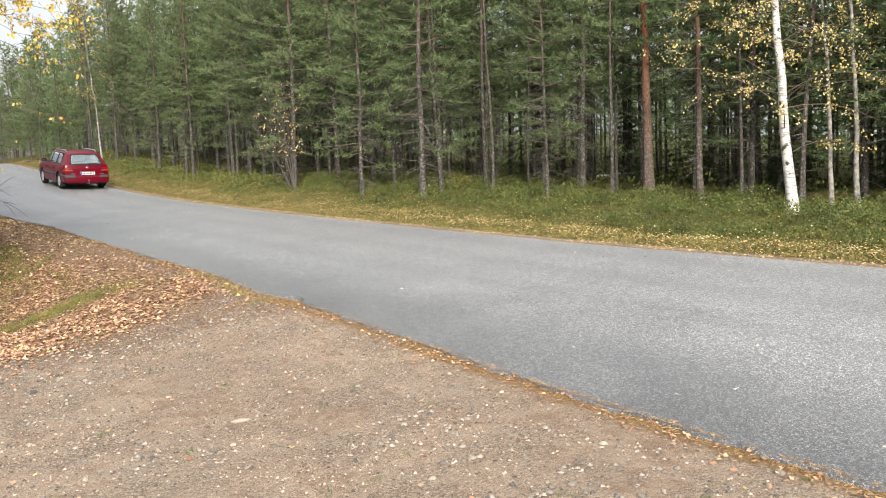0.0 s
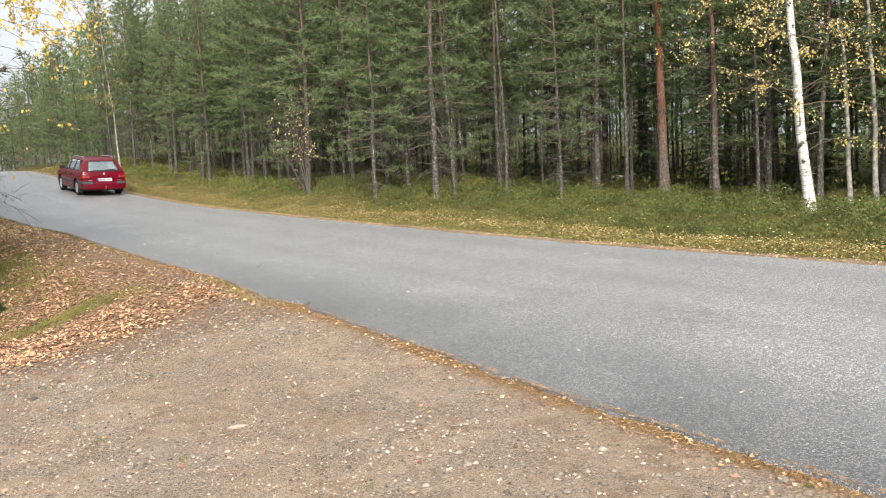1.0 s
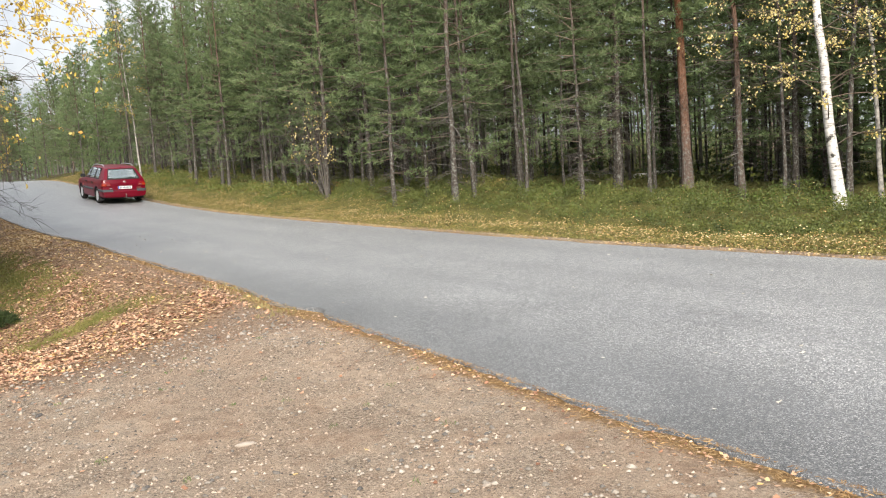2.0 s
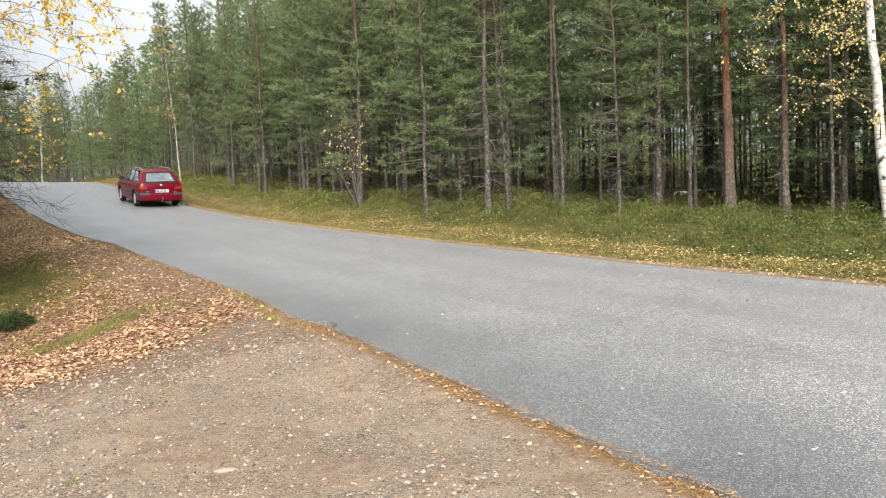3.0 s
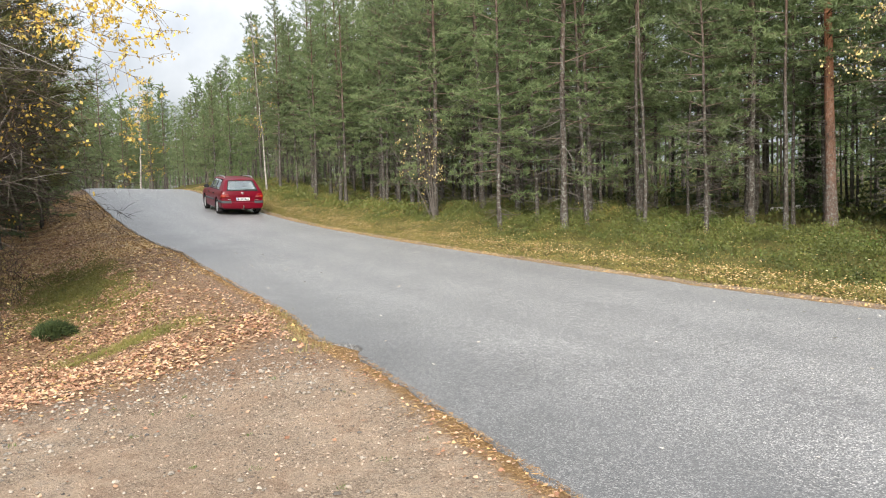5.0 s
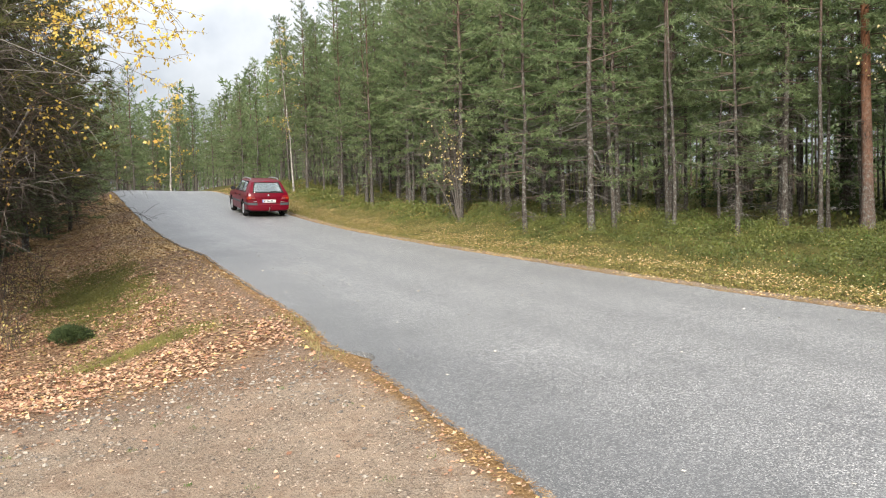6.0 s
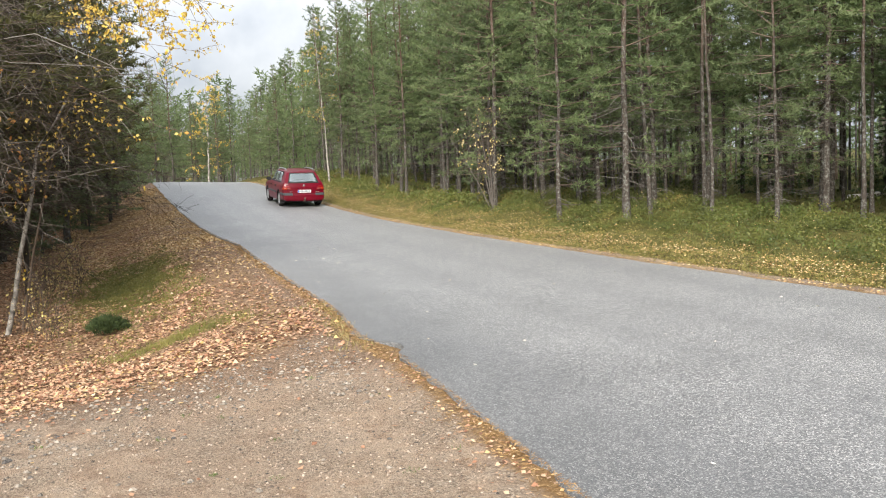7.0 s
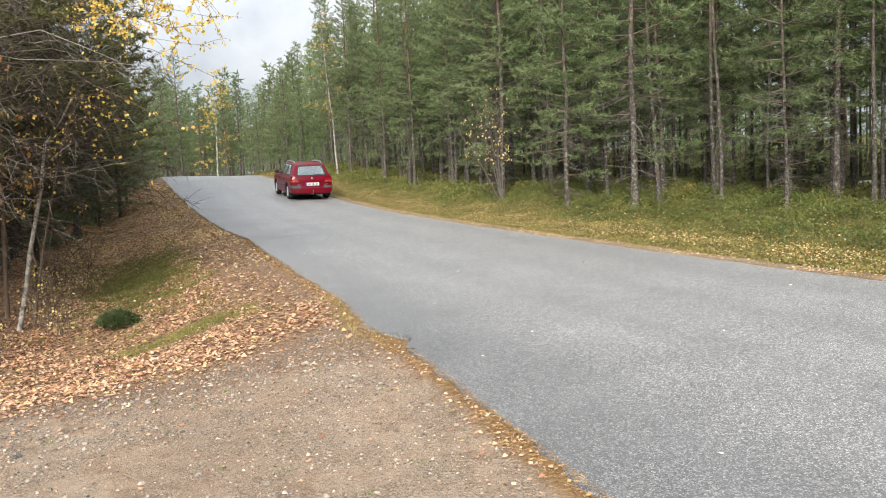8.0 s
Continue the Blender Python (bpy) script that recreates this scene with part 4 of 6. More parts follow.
# birches
main = make_birch(500, [(0, 0, -0.1), (-0.06, 0, 1.2), (-0.24, 0, 3.0), (-0.42, 0.05, 5.0), (-0.5, 0.1, 8.0), (-0.4, 0.1, 11.5)], 0.122, 3000, 0.2, 3.0, size=0.055, limbs_count=44)
tagged(plant(main, 6.87, 16.8), "white-barked birch leaning a little, thin pale yellow leaves", "tree", "birches")
for seed, x, y, h, r, label in ((501, 9.22, 18.9, 9.5, 0.062, "slim mottled birch behind a white one"), (502, 8.9, 19.5, 9.0, 0.058, "slim mottled birch with few leaves"),
                                (503, 6.92, 32.0, 10.0, 0.09, "pale birch deep among dark pines"), (504, -17.86, 42.4, 8.6, 0.05, "white birch at the forest edge by the road crest")):
    b = make_birch(seed, [(0, 0, -0.1), (-0.1, 0, 0.3 * h), (-0.35, 0.05, 0.65 * h), (-0.5, 0, h)], r, 1100, 0.3, 2.0, leaf=PALE_YELLOW if seed != 504 else YELLOW, bark=GREY_BIRCH)
    tagged(plant(b, x, y), label, "tree", "birches")
far_yellow = make_birch(505, [(0, 0, -0.1), (0.1, 0, 2.0), (0.1, 0.1, 4.5), (0.2, 0, 8.0)], 0.08, 2600, 0.15, 2.2, leaf=YELLOW, size=0.08, limbs_count=40, bark=GREY_BIRCH)
tagged(plant(far_yellow, *(float(v) for v in to_xy(58.0, 4.6))), "golden yellow birch beyond the road crest", "tree", "birches")


# ---- the car ----
PAINT = plain("red_car_paint", (0.115, 0.0015, 0.010), 0.45, 0.12, 0.0, 0.10, 3.0, 0.22)
GREY_TRIM = plain("grey_plastic_trim", (0.05, 0.056, 0.06), 0.6, 0.3)
BLACK_TRIM = plain("black_rubber", (0.014, 0.014, 0.015), 0.75, 0.3)
TYRE = plain("tyre_rubber", (0.022, 0.021, 0.02), 0.9, 0.2, 0.0, 0.3, 40.0)
ALLOY = plain("alloy_rim", (0.55, 0.56, 0.57), 0.35, 0.5, 0.7, 0.12, 20.0)
CHROME = plain("chrome", (0.75, 0.75, 0.76), 0.12, 0.5, 1.0, 0.04)
RED_LENS = plain("red_lamp_lens", (0.17, 0.004, 0.006), 0.3, 0.2, 0.0, 0.2, 60.0, 0.0)
AMBER_LENS = plain("amber_lamp_lens", (0.30, 0.03, 0.008), 0.3, 0.2, 0.0, 0.2, 60.0, 0.0)
CLEAR_LENS = plain("clear_lamp_lens", (0.20, 0.05, 0.05), 0.55, 0.2, 0.0, 0.25, 80.0, 0.0)
PLATE = plain("white_plate", (0.72, 0.72, 0.72), 0.45, 0.4, 0.0, 0.05)
INK = plain("plate_ink", (0.03, 0.03, 0.035), 0.5)
BLUE = plain("blue_plate_band", (0.03, 0.07, 0.40), 0.5)
SILVER = plain("silver_rail", (0.32, 0.33, 0.35), 0.35, 0.5, 0.4)
DARK_CABIN = plain("dark_cabin_cloth", (0.035, 0.036, 0.04), 0.9, 0.2)


def car_glass():
    m, n, l, p = material("tinted_glass", 0.03, 0.6)
    p.inputs["Base Color"].default_value = (0.62, 0.72, 0.68, 1)
    p.inputs["Transmission Weight"].default_value = 0.9
    p.inputs["IOR"].default_value = 1.45
    shine, both = n.new("ShaderNodeBsdfGlossy"), n.new("ShaderNodeMixShader")
    shine.inputs["Color"].default_value, shine.inputs["Roughness"].default_value = (0.86, 0.95, 0.95, 1), 0.04
    both.inputs[0].default_value = 0.16
    l.new(p.outputs[0], both.inputs[1])
    l.new(shine.outputs[0], both.inputs[2])
    l.new(both.outputs[0], n["Material Output"].inputs["Surface"])
    return m


GLASS = car_glass()
CAR_L, REAR_AXLE, FRONT_AXLE, WHEEL_R = 4.57, 0.98, 3.61, 0.305


def car_section(k):
    """Half widths and heights up one side of the car at the station k, from sill to roof's middle."""
    roof = np.interp(k, (0, 0.4, 1.0, 1.9, 2.45, 2.62, 3.34, 3.6, 4.1, 4.42, CAR_L), (1.385, 1.425, 1.44, 1.445, 1.415, 1.385, 0.985, 0.945, 0.86, 0.76, 0.66))
    belt = min(np.interp(k, (0, 1.5, 3.3, CAR_L), (0.965, 0.935, 0.90, 0.80)), roof - 0.045)
    sill = np.interp(k, (0, 0.5, 0.8, 3.8, 4.2, CAR_L), (0.27, 0.24, 0.20, 0.20, 0.21, 0.24))
    w = np.interp(k, (0, 0.15, 0.6, 1.6, 3.2, 4.1, 4.4, CAR_L), (0.80, 0.835, 0.852, 0.855, 0.852, 0.83, 0.76, 0.66))
    cabin = np.interp(k, (0, 0.6, 2.4, 2.9, 3.34, 3.6), (0.57, 0.60, 0.585, 0.62, 0.68, 0.72))
    cabin = min(cabin, w - 0.12)
    high = max(roof - 0.06, belt + 0.01)
    pts = [(w - 0.10, sill), (w - 0.03, sill + 0.05), (w - 0.004, 0.44), (w, 0.62), (w - 0.012, min(0.80, belt - 0.06)), (w - 0.05, belt), (w - 0.075, belt + 0.02 * (roof > 1.05)),
           (cabin + 0.02, high), (cabin - 0.09, roof - 0.012), (cabin * 0.45, roof + 0.008), (0.0, roof + 0.014)]
    return np.array(pts)


def car_rear(z):
    return np.interp(z, (0.2, 0.28, 0.36, 0.50, 0.535, 0.58, 0.80, 0.96, 1.36, 1.45), (0.08, 0.015, 0.0, 0.0, 0.045, 0.055, 0.07, 0.115, 0.50, 0.60))


def car_point(k, tau, side=1):
    c = car_section(min(max(k, 0.0), CAR_L))
    i = min(int(tau), len(c) - 2)
    f = tau - i
    a, b, d, e = c[max(i - 1, 0)], c[i], c[i + 1], c[min(i + 2, len(c) - 1)]
    ta, tb = 0.35 * (d - a), 0.35 * (e - b)
    h = (2 * f ** 3 - 3 * f ** 2 + 1) * b + (f ** 3 - 2 * f ** 2 + f) * ta + (3 * f ** 2 - 2 * f ** 3) * d + (f ** 3 - f ** 2) * tb
    x, z = h
    y = k + (1 - min(k, 1.0)) * (car_rear(z) + 0.085) if k < 1 else k
    if k > 4.2:
        y = k - 0.10 * ((k - 4.2) / 0.37) ** 2 * (abs(x) / 0.7) ** 2
    return np.array([side * x, y, z])


def car_tau(k, z):
    lo, hi = 0.0, 10.0
    for _ in range(16):
        mid = (lo + hi) / 2
        if car_point(k, mid)[2] < z:
            lo = mid
        else:
            hi = mid
    return lo


def car_normal(k, tau, side):
    e = 0.02
    a = car_point(k + e, tau, side) - car_point(max(k - e, 0), tau, side)
    b = car_point(k, min(tau + e, 10), side) - car_point(k, max(tau - e, 0), side)
    n = np.cross(a, b)
    n /= np.linalg.norm(n) + 1e-9
    return n if n[0] * side > 0 or (abs(n[0]) < 0.2 and n[2] > 0) else -n


def side_patch(edges, side, proud, rows=6, cols=10):
    """A plate on the car's flank. edges: (k at low rim, k at high rim, z low, z high) at its rear and front ends."""
    (ka, kb, za, zb), (kc, kd, zc, zd) = edges
    p = np.zeros((rows, cols, 3))
    for j in range(cols):
        g = j / (cols - 1)
        for i in range(rows):
            f = i / (rows - 1)
            k = (ka + (kb - ka) * f) * (1 - g) + (kc + (kd - kc) * f) * g
            z = (za * (1 - f) + zb * f) * (1 - g) + (zc * (1 - f) + zd * f) * g
            tau = car_tau(k, z)
            p[i, j] = car_point(k, tau, side) + proud * car_normal(k, tau, side)
    return p


def plate_mesh(name, p, mat, back=0.012):
    """A patch with a rim that runs back into the body, so that it has thickness."""
    centre = p.reshape(-1, 3).mean(0)
    a, b = p[-1, -1] - p[0, 0], p[-1, 0] - p[0, -1]
    n = np.cross(a, b)
    n /= np.linalg.norm(n) + 1e-9
    mid = np.array([0, 2.2, 0.7])
    if np.dot(n, centre - mid) < 0:
        n = -n
    q = np.pad(p, ((1, 1), (1, 1), (0, 0)), mode="edge")
    q[0], q[-1] = q[0] - n * back, q[-1] - n * back
    q[1:-1, 0], q[1:-1, -1] = q[1:-1, 0] - n * back, q[1:-1, -1] - n * back
    pile = Pile()
    face = np.cross(q[1, 2] - q[1, 1], q[2, 1] - q[1, 1])
    pile.grid(q, flip=np.dot(face, n) < 0)
    return pile.mesh(name, mat)


def cap_point(u, z, proud=0.0):
    """On the car's tail: u from -1 to 1 across."""
    tau = car_tau(0, z)
    hw = car_point(0, tau)[0]
    return np.array([u * hw, car_rear(z) + 0.085 * abs(u) ** 3 - proud, z])


def cap_patch(u0, u1, z0, z1, proud, rows=5, cols=9, top=None):
    t0, t1 = top or (u0, u1)
    return np.array([[cap_point((u0 * (1 - f) + t0 * f) * (1 - g) + (u1 * (1 - f) + t1 * f) * g, z0 * (1 - f) + z1 * f, proud) for g in np.linspace(0, 1, cols)] for f in np.linspace(0, 1, rows)])


def make_wheel(name="wheel"):
    """Tyre and rim with seven spokes, axle along x."""
    prof = [(0.195, -0.085), (0.235, -0.097), (0.285, -0.095), (0.302, -0.075), (0.305, -0.03), (0.305, 0.03), (0.302, 0.075), (0.285, 0.095), (0.235, 0.097), (0.195, 0.085)]
    ang = np.linspace(0, 2 * np.pi, 33)
    tyre = Pile()
    tyre.grid(np.array([[(x, r * np.cos(a), r * np.sin(a)) for a in ang] for r, x in prof]))
    rim = Pile()
    rp = [(0.197, 0.088), (0.185, 0.09), (0.178, 0.06), (0.172, -0.06), (0.197, -0.085)]
    rim.grid(np.array([[(x, r * np.cos(a), r * np.sin(a)) for a in ang] for r, x in rp]))
    for k in range(7):
        a = k * 2 * np.pi / 7
        row = []
        for r, half, x in ((0.03, 0.026, 0.075), (0.10, 0.028, 0.082), (0.18, 0.040, 0.078)):
            c, t = np.array([0, np.cos(a), np.sin(a)]), np.array([0, -np.sin(a), np.cos(a)])
            row.append([c * r - t * half + (x - 0.03, 0, 0), c * r - t * half * 0.8 + (x, 0, 0), c * r + t * half * 0.8 + (x, 0, 0), c * r + t * half + (x - 0.03, 0, 0)])
        rim.grid(np.array(row))
    rim.grid(np.array([[(x, r * np.cos(a), r * np.sin(a)) for a in ang] for r, x in ((0.0, 0.092), (0.03, 0.09), (0.042, 0.07), (0.045, 0.04))]))
    back = Pile()
    back.grid(np.array([[(x, r * np.cos(a), r * np.sin(a)) for a in ang] for r, x in ((0.0, 0.01), (0.176, 0.01))]))
    return tyre.mesh("tyre", TYRE), rim.mesh("rim", ALLOY), back.mesh("brake_disc", BLACK_TRIM)


def box_mesh(name, size, mat, bevel=0.008):
    bm = bmesh.new()
    bmesh.ops.create_cube(bm, size=1.0)
    bmesh.ops.scale(bm, vec=size, verts=bm.verts)
    bmesh.ops.bevel(bm, geom=bm.edges[:], offset=bevel, segments=2, affect="EDGES")
    me = bpy.data.meshes.new(name)
    bm.to_mesh(me)
    bm.free()
    me.materials.append(mat)
    return me


def make_car():
    car = new("car")
    # the shell, with arches cut round the wheels and the window bands left open
    ks = np.unique(np.concatenate([np.linspace(0, CAR_L, 92), (0.02, 0.05)]))
    taus = np.linspace(0, 10, 51)
    body = Pile()
    verts, faces, index = [], [], {}
    for side in (1, -1):
        for i, k in enumerate(ks):
            for j, tau in enumerate(taus):
                p = car_point(k, tau, side)
                for axle in (REAR_AXLE, FRONT_AXLE):
                    d = np.hypot(p[1] - axle, p[2] - WHEEL_R)
                    if d < 0.375 and p[2] < 0.70 and d > 1e-3:
                        p[1], p[2] = axle + (p[1] - axle) * 0.375 / d, WHEEL_R + (p[2] - WHEEL_R) * 0.375 / d
                index[side, i, j] = len(verts)
                verts.append(p)

    def opening(k, z, tau):
        if z < 1.0 and tau < 6:
            return False
        if tau < 7.0 and z > 0.985:
            return 0.78 < k < 2.55 and not 1.47 < k < 1.54 and not 2.36 < k < 2.43 or 2.55 <= k < 3.16 - (z - 0.985) * 1.7
        return tau > 7.4 and 2.70 < k < 3.28

    for side in (1, -1):
        for i in range(len(ks) - 1):
            for j in range(len(taus) - 1):
                kc, tc = (ks[i] + ks[i + 1]) / 2, (taus[j] + taus[j + 1]) / 2
                c = car_point(kc, tc, side)
                inside = any(np.hypot(c[1] - a, c[2] - WHEEL_R) < 0.372 and c[2] < 0.72 for a in (REAR_AXLE, FRONT_AXLE))
                if inside or opening(kc if kc > 1 else c[1], c[2], tc):
                    continue
                f = [index[side, i, j], index[side, i + 1, j], index[side, i + 1, j + 1], index[side, i, j + 1]]
                faces.append(f if side > 0 else f[::-1])
    body.add(verts, faces)
    zs = np.concatenate([np.linspace(0.27, 0.60, 16), np.linspace(0.64, 0.985, 12)])
    us = np.linspace(-1, 1, 41)
    body.grid(np.array([[cap_point(u, z) for u in us] for z in zs]))
    zs = np.linspace(1.335, 1.40, 5)
    body.grid(np.array([[cap_point(u, z) for u in us] for z in zs]))
    zs = np.linspace(0.985, 1.335, 12)
    for s in (-1, 1):
        body.grid(np.array([[cap_point(u, z) for u in sorted((s * 0.80, s * 1.0))] for z in zs]))
    zs = np.linspace(0.24, 0.66, 9)
    tip = [car_section(CAR_L)[0][0], car_section(CAR_L)[3][0]]
    body.grid(np.array([[(u * np.interp(z, (0.24, 0.5, 0.66), (tip[0], tip[1], tip[1] - 0.08)), CAR_L + 0.03 - 0.10 * u * u * 1.0 - 0.02 * abs(z - 0.4), z) for u in np.linspace(1, -1, 25)] for z in zs]))
    part("body", body.mesh("body", PAINT), car, "glossy red painted body")
    # floor, cabin and seats seen through the glass
    part("underbody", box_mesh("underbody", (1.40, 3.9, 0.12), BLACK_TRIM, 0.02), car, m=pose(0, 2.25, 0.27))
    part("cabin_floor", box_mesh("cabin_floor", (1.45, 2.9, 0.3), DARK_CABIN, 0.05), car, m=pose(0, 1.85, 0.62))
    part("dashboard", box_mesh("dashboard", (1.35, 0.45, 0.25), DARK_CABIN, 0.06), car, m=pose(0, 3.1, 0.82))
    for x, y, w in ((-0.36, 2.25, 0.48), (0.36, 2.25, 0.48), (0, 1.38, 1.25)):
        seat = part("seat", box_mesh("seat", (w, 0.14, 0.58), DARK_CABIN, 0.05), car, "dark cloth seat back", pose(x, y, 1.0, -12))
        for hx in ((0,) if w < 1 else (-0.36, 0.36)):
            part("headrest", box_mesh("headrest", (0.24, 0.09, 0.16), DARK_CABIN, 0.035), seat, m=pose(hx, 0, 0.36))
    for a in (REAR_AXLE, FRONT_AXLE):
        arch = Pile()
        t = np.linspace(-0.25, np.pi + 0.25, 18)
        arch.grid(np.array([[(x, a + 0.372 * np.cos(q), WHEEL_R + 0.372 * np.sin(q)) for q in t] for x in (-0.83, -0.6, 0.6, 0.83)]))
        part("wheel_arch", arch.mesh("wheel_arch", BLACK_TRIM), car)
    # glass
    for side in (1, -1):
        for name, e in (("quarter_window", ((0.80, 0.98, 0.985, 1.335), (1.475, 1.455, 0.975, 1.355))), ("rear_door_window", ((1.535, 1.515, 0.975, 1.355), (2.365, 2.345, 0.965, 1.345))),
                        ("front_door_window", ((2.425, 2.405, 0.965, 1.345), (3.16, 2.62, 0.955, 1.315)))):
            e = tuple((a - max(0, 1 - a) * 0.35, b - max(0, 1 - b) * 0.75, c, d) for a, b, c, d in e)
            pane = part(name, plate_mesh(name, side_patch(e, side, 0.001), GLASS, 0.006), car, "tinted side window")
            pane.visible_shadow = False
        for k in (1.505, 2.395):
            part("window_pillar", plate_mesh("window_pillar", side_patch(((k - 0.045, k - 0.06, 0.965, 1.35), (k + 0.045, k + 0.03, 0.965, 1.35)), side, 0.004), BLACK_TRIM), car, "black window pillar")
        part("window_trim", plate_mesh("window_trim", side_patch(((0.62, 0.62, 0.955, 0.985), (3.15, 3.15, 0.945, 0.965)), side, 0.006, 2, 24), BLACK_TRIM), car)
        part("rub_strip", plate_mesh("rub_strip", side_patch(((1.42, 1.42, 0.515, 0.585), (3.20, 3.20, 0.515, 0.585)), side, 0.014, 3, 20), GREY_TRIM), car, "dark grey rubbing strip")
        part("bumper_strip", plate_mesh("bumper_strip", side_patch(((0.0, 0.0, 0.485, 0.575), (0.56, 0.56, 0.505, 0.595)), side, 0.014, 3, 12), GREY_TRIM), car, "dark grey bumper strip")
        part("bumper_strip", plate_mesh("bumper_strip", cap_patch(side * 0.56, side * 1.0, 0.485, 0.575, 0.012, 3, 10), GREY_TRIM), car, "dark grey bumper strip")
        part("front_bumper_strip", plate_mesh("front_bumper_strip", side_patch(((4.02, 4.02, 0.47, 0.56), (4.5, 4.5, 0.47, 0.56)), side, 0.014, 3, 8), GREY_TRIM), car)
        lamp = part("tail_lamp", plate_mesh("tail_lamp", cap_patch(side * 0.60, side * 1.0, 0.695, 0.855, 0.012, 6, 12, top=(side * 0.74, side * 1.0)), RED_LENS), car, "red and amber tail lamp")
        part("reverse_lens", plate_mesh("reverse_lens", cap_patch(side * 0.66, side * 0.83, 0.71, 0.775, 0.017, 3, 6, top=(side * 0.70, side * 0.83)), CLEAR_LENS), lamp, "clear reversing lens")
        part("indicator_lens", plate_mesh("indicator_lens", cap_patch(side * 0.85, side * 1.0, 0.70, 0.785, 0.017, 3, 6), AMBER_LENS), lamp, "amber indicator lens")
        part("lamp_side", plate_mesh("lamp_side", side_patch(((0.0, 0.0, 0.70, 0.855), (0.17, 0.10, 0.705, 0.80)), side, 0.012, 4, 6), RED_LENS), lamp)
        part("indicator_side", plate_mesh("indicator_side", side_patch(((0.0, 0.0, 0.702, 0.785), (0.13, 0.11, 0.704, 0.765)), side, 0.017, 3, 5), AMBER_LENS), lamp, "amber indicator lens")
        part("headlamp", plate_mesh("headlamp", side_patch(((4.18, 4.18, 0.61, 0.73), (4.46, 4.46, 0.58, 0.66)), side, 0.01, 4, 6), CLEAR_LENS), car, "clear head lamp")
        part("side_indicator", plate_mesh("side_indicator", side_patch(((3.10, 3.10, 0.61, 0.66), (3.17, 3.17, 0.61, 0.66)), side, 0.012, 2, 3), AMBER_LENS), car, "small amber side indicator")
        for k in (1.62, 2.60):
            tau = car_tau(k, 0.80)
            part("door_handle", box_mesh("door_handle", (0.035, 0.20, 0.055), BLACK_TRIM, 0.014), car, "black door handle", Matrix.Translation(car_point(k, tau, side) + 0.01 * car_normal(k, tau, side)))
        for k in (1.50, 2.40, 3.28):
            part("door_gap", plate_mesh("door_gap", side_patch(((k, k, 0.30, 0.94), (k + 0.008, k + 0.008, 0.30, 0.94)), side, 0.0025, 10, 2), BLACK_TRIM, 0.004), car)
        c = car_point(3.02, car_tau(3.02, 0.97), side)
        mirror = part("wing_mirror", box_mesh("wing_mirror", (0.21, 0.11, 0.14), BLACK_TRIM, 0.035), car, "black wing mirror", pose(c[0] + side * 0.12, c[1], 1.0, 0, 0, side * 10))
        part("mirror_glass", box_mesh("mirror_glass", (0.17, 0.006, 0.10), BLACK_TRIM, 0.002), mirror, m=pose(0, -0.057, 0))
        rail = Pile()
        ky = np.linspace(0.62, 2.62, 22)
        pts = []
        for f, k in zip(np.linspace(0, 1, 22), ky):
            q = car_point(k, 7.75, side)
            pts.append(q + (0, 0, 0.004 + 0.055 * min(1, 7 * f, 7 * (1 - f)) ** 0.6))
        rail.tube(np.array(pts), np.full(22, 0.018), 8)
        part("roof_rail", rail.mesh("roof_rail", SILVER), car, "silver-grey roof rail")
        flap = part("mud_flap", box_mesh("mud_flap", (0.20, 0.012, 0.22), BLACK_TRIM, 0.004), car, m=pose(side * 0.74, REAR_AXLE - 0.36, 0.24, -8))
    screen = part("windscreen", plate_mesh("windscreen", np.array([[car_point(k, t, s) + (0, 0, 0.003) for s, t in [(-1, q) for q in np.linspace(7.45, 10, 7)] + [(1, q) for q in np.linspace(10, 7.45, 7)[1:]]] for k in np.linspace(2.70, 3.28, 6)]), GLASS, 0.006), car, "tinted windscreen")
    screen.visible_shadow = False
    rear = part("tailgate_window", plate_mesh("tailgate_window", cap_patch(-0.80, 0.80, 0.985, 1.335, 0.002, 8, 17), GLASS, 0.006), car, "wide tinted tailgate window")
    rear.visible_shadow = False
    for z0, z1 in ((0.955, 0.99), (1.33, 1.35)):
        part("window_seal", plate_mesh("window_seal", cap_patch(-0.83, 0.83, z0, z1, 0.006, 2, 17), BLACK_TRIM), car)
    for s in (-1, 1):
        part("window_seal", plate_mesh("window_seal", cap_patch(s * 0.78, s * 0.83, 0.985, 1.335, 0.006, 8, 2), BLACK_TRIM), car)
    wiper = Pile()
    wiper.tube([cap_point(0.02, 0.965, 0.03), cap_point(0.10, 1.0, 0.035), cap_point(0.52, 1.03, 0.03)], [0.014, 0.011, 0.007], 6)
    part("rear_wiper", wiper.mesh("rear_wiper", BLACK_TRIM), car, "black rear wiper")
    # tail: tailgate gaps, plate, emblem, spoiler lip, brake light, hitch, exhaust
    part("tailgate_gap", plate_mesh("tailgate_gap", cap_patch(-0.62, 0.62, 0.535, 0.545, 0.004, 2, 12), BLACK_TRIM, 0.004), car)
    for s in (-1, 1):
        part("tailgate_gap", plate_mesh("tailgate_gap", cap_patch(s * 0.60, s * 0.61, 0.545, 0.70, 0.004, 5, 2), BLACK_TRIM, 0.004), car)
    recess = part("plate_recess", plate_mesh("plate_recess", cap_patch(-0.36, 0.36, 0.575, 0.725, 0.003, 3, 9), plain("dark_red_recess", (0.16, 0.006, 0.01), 0.5), 0.004), car, "dark red plate recess")
    plate = part("number_plate", box_mesh("number_plate", (0.52, 0.012, 0.11), PLATE, 0.004), car, "white number plate with a blue band", pose(0, car_rear(0.64) - 0.018, 0.64, 4))
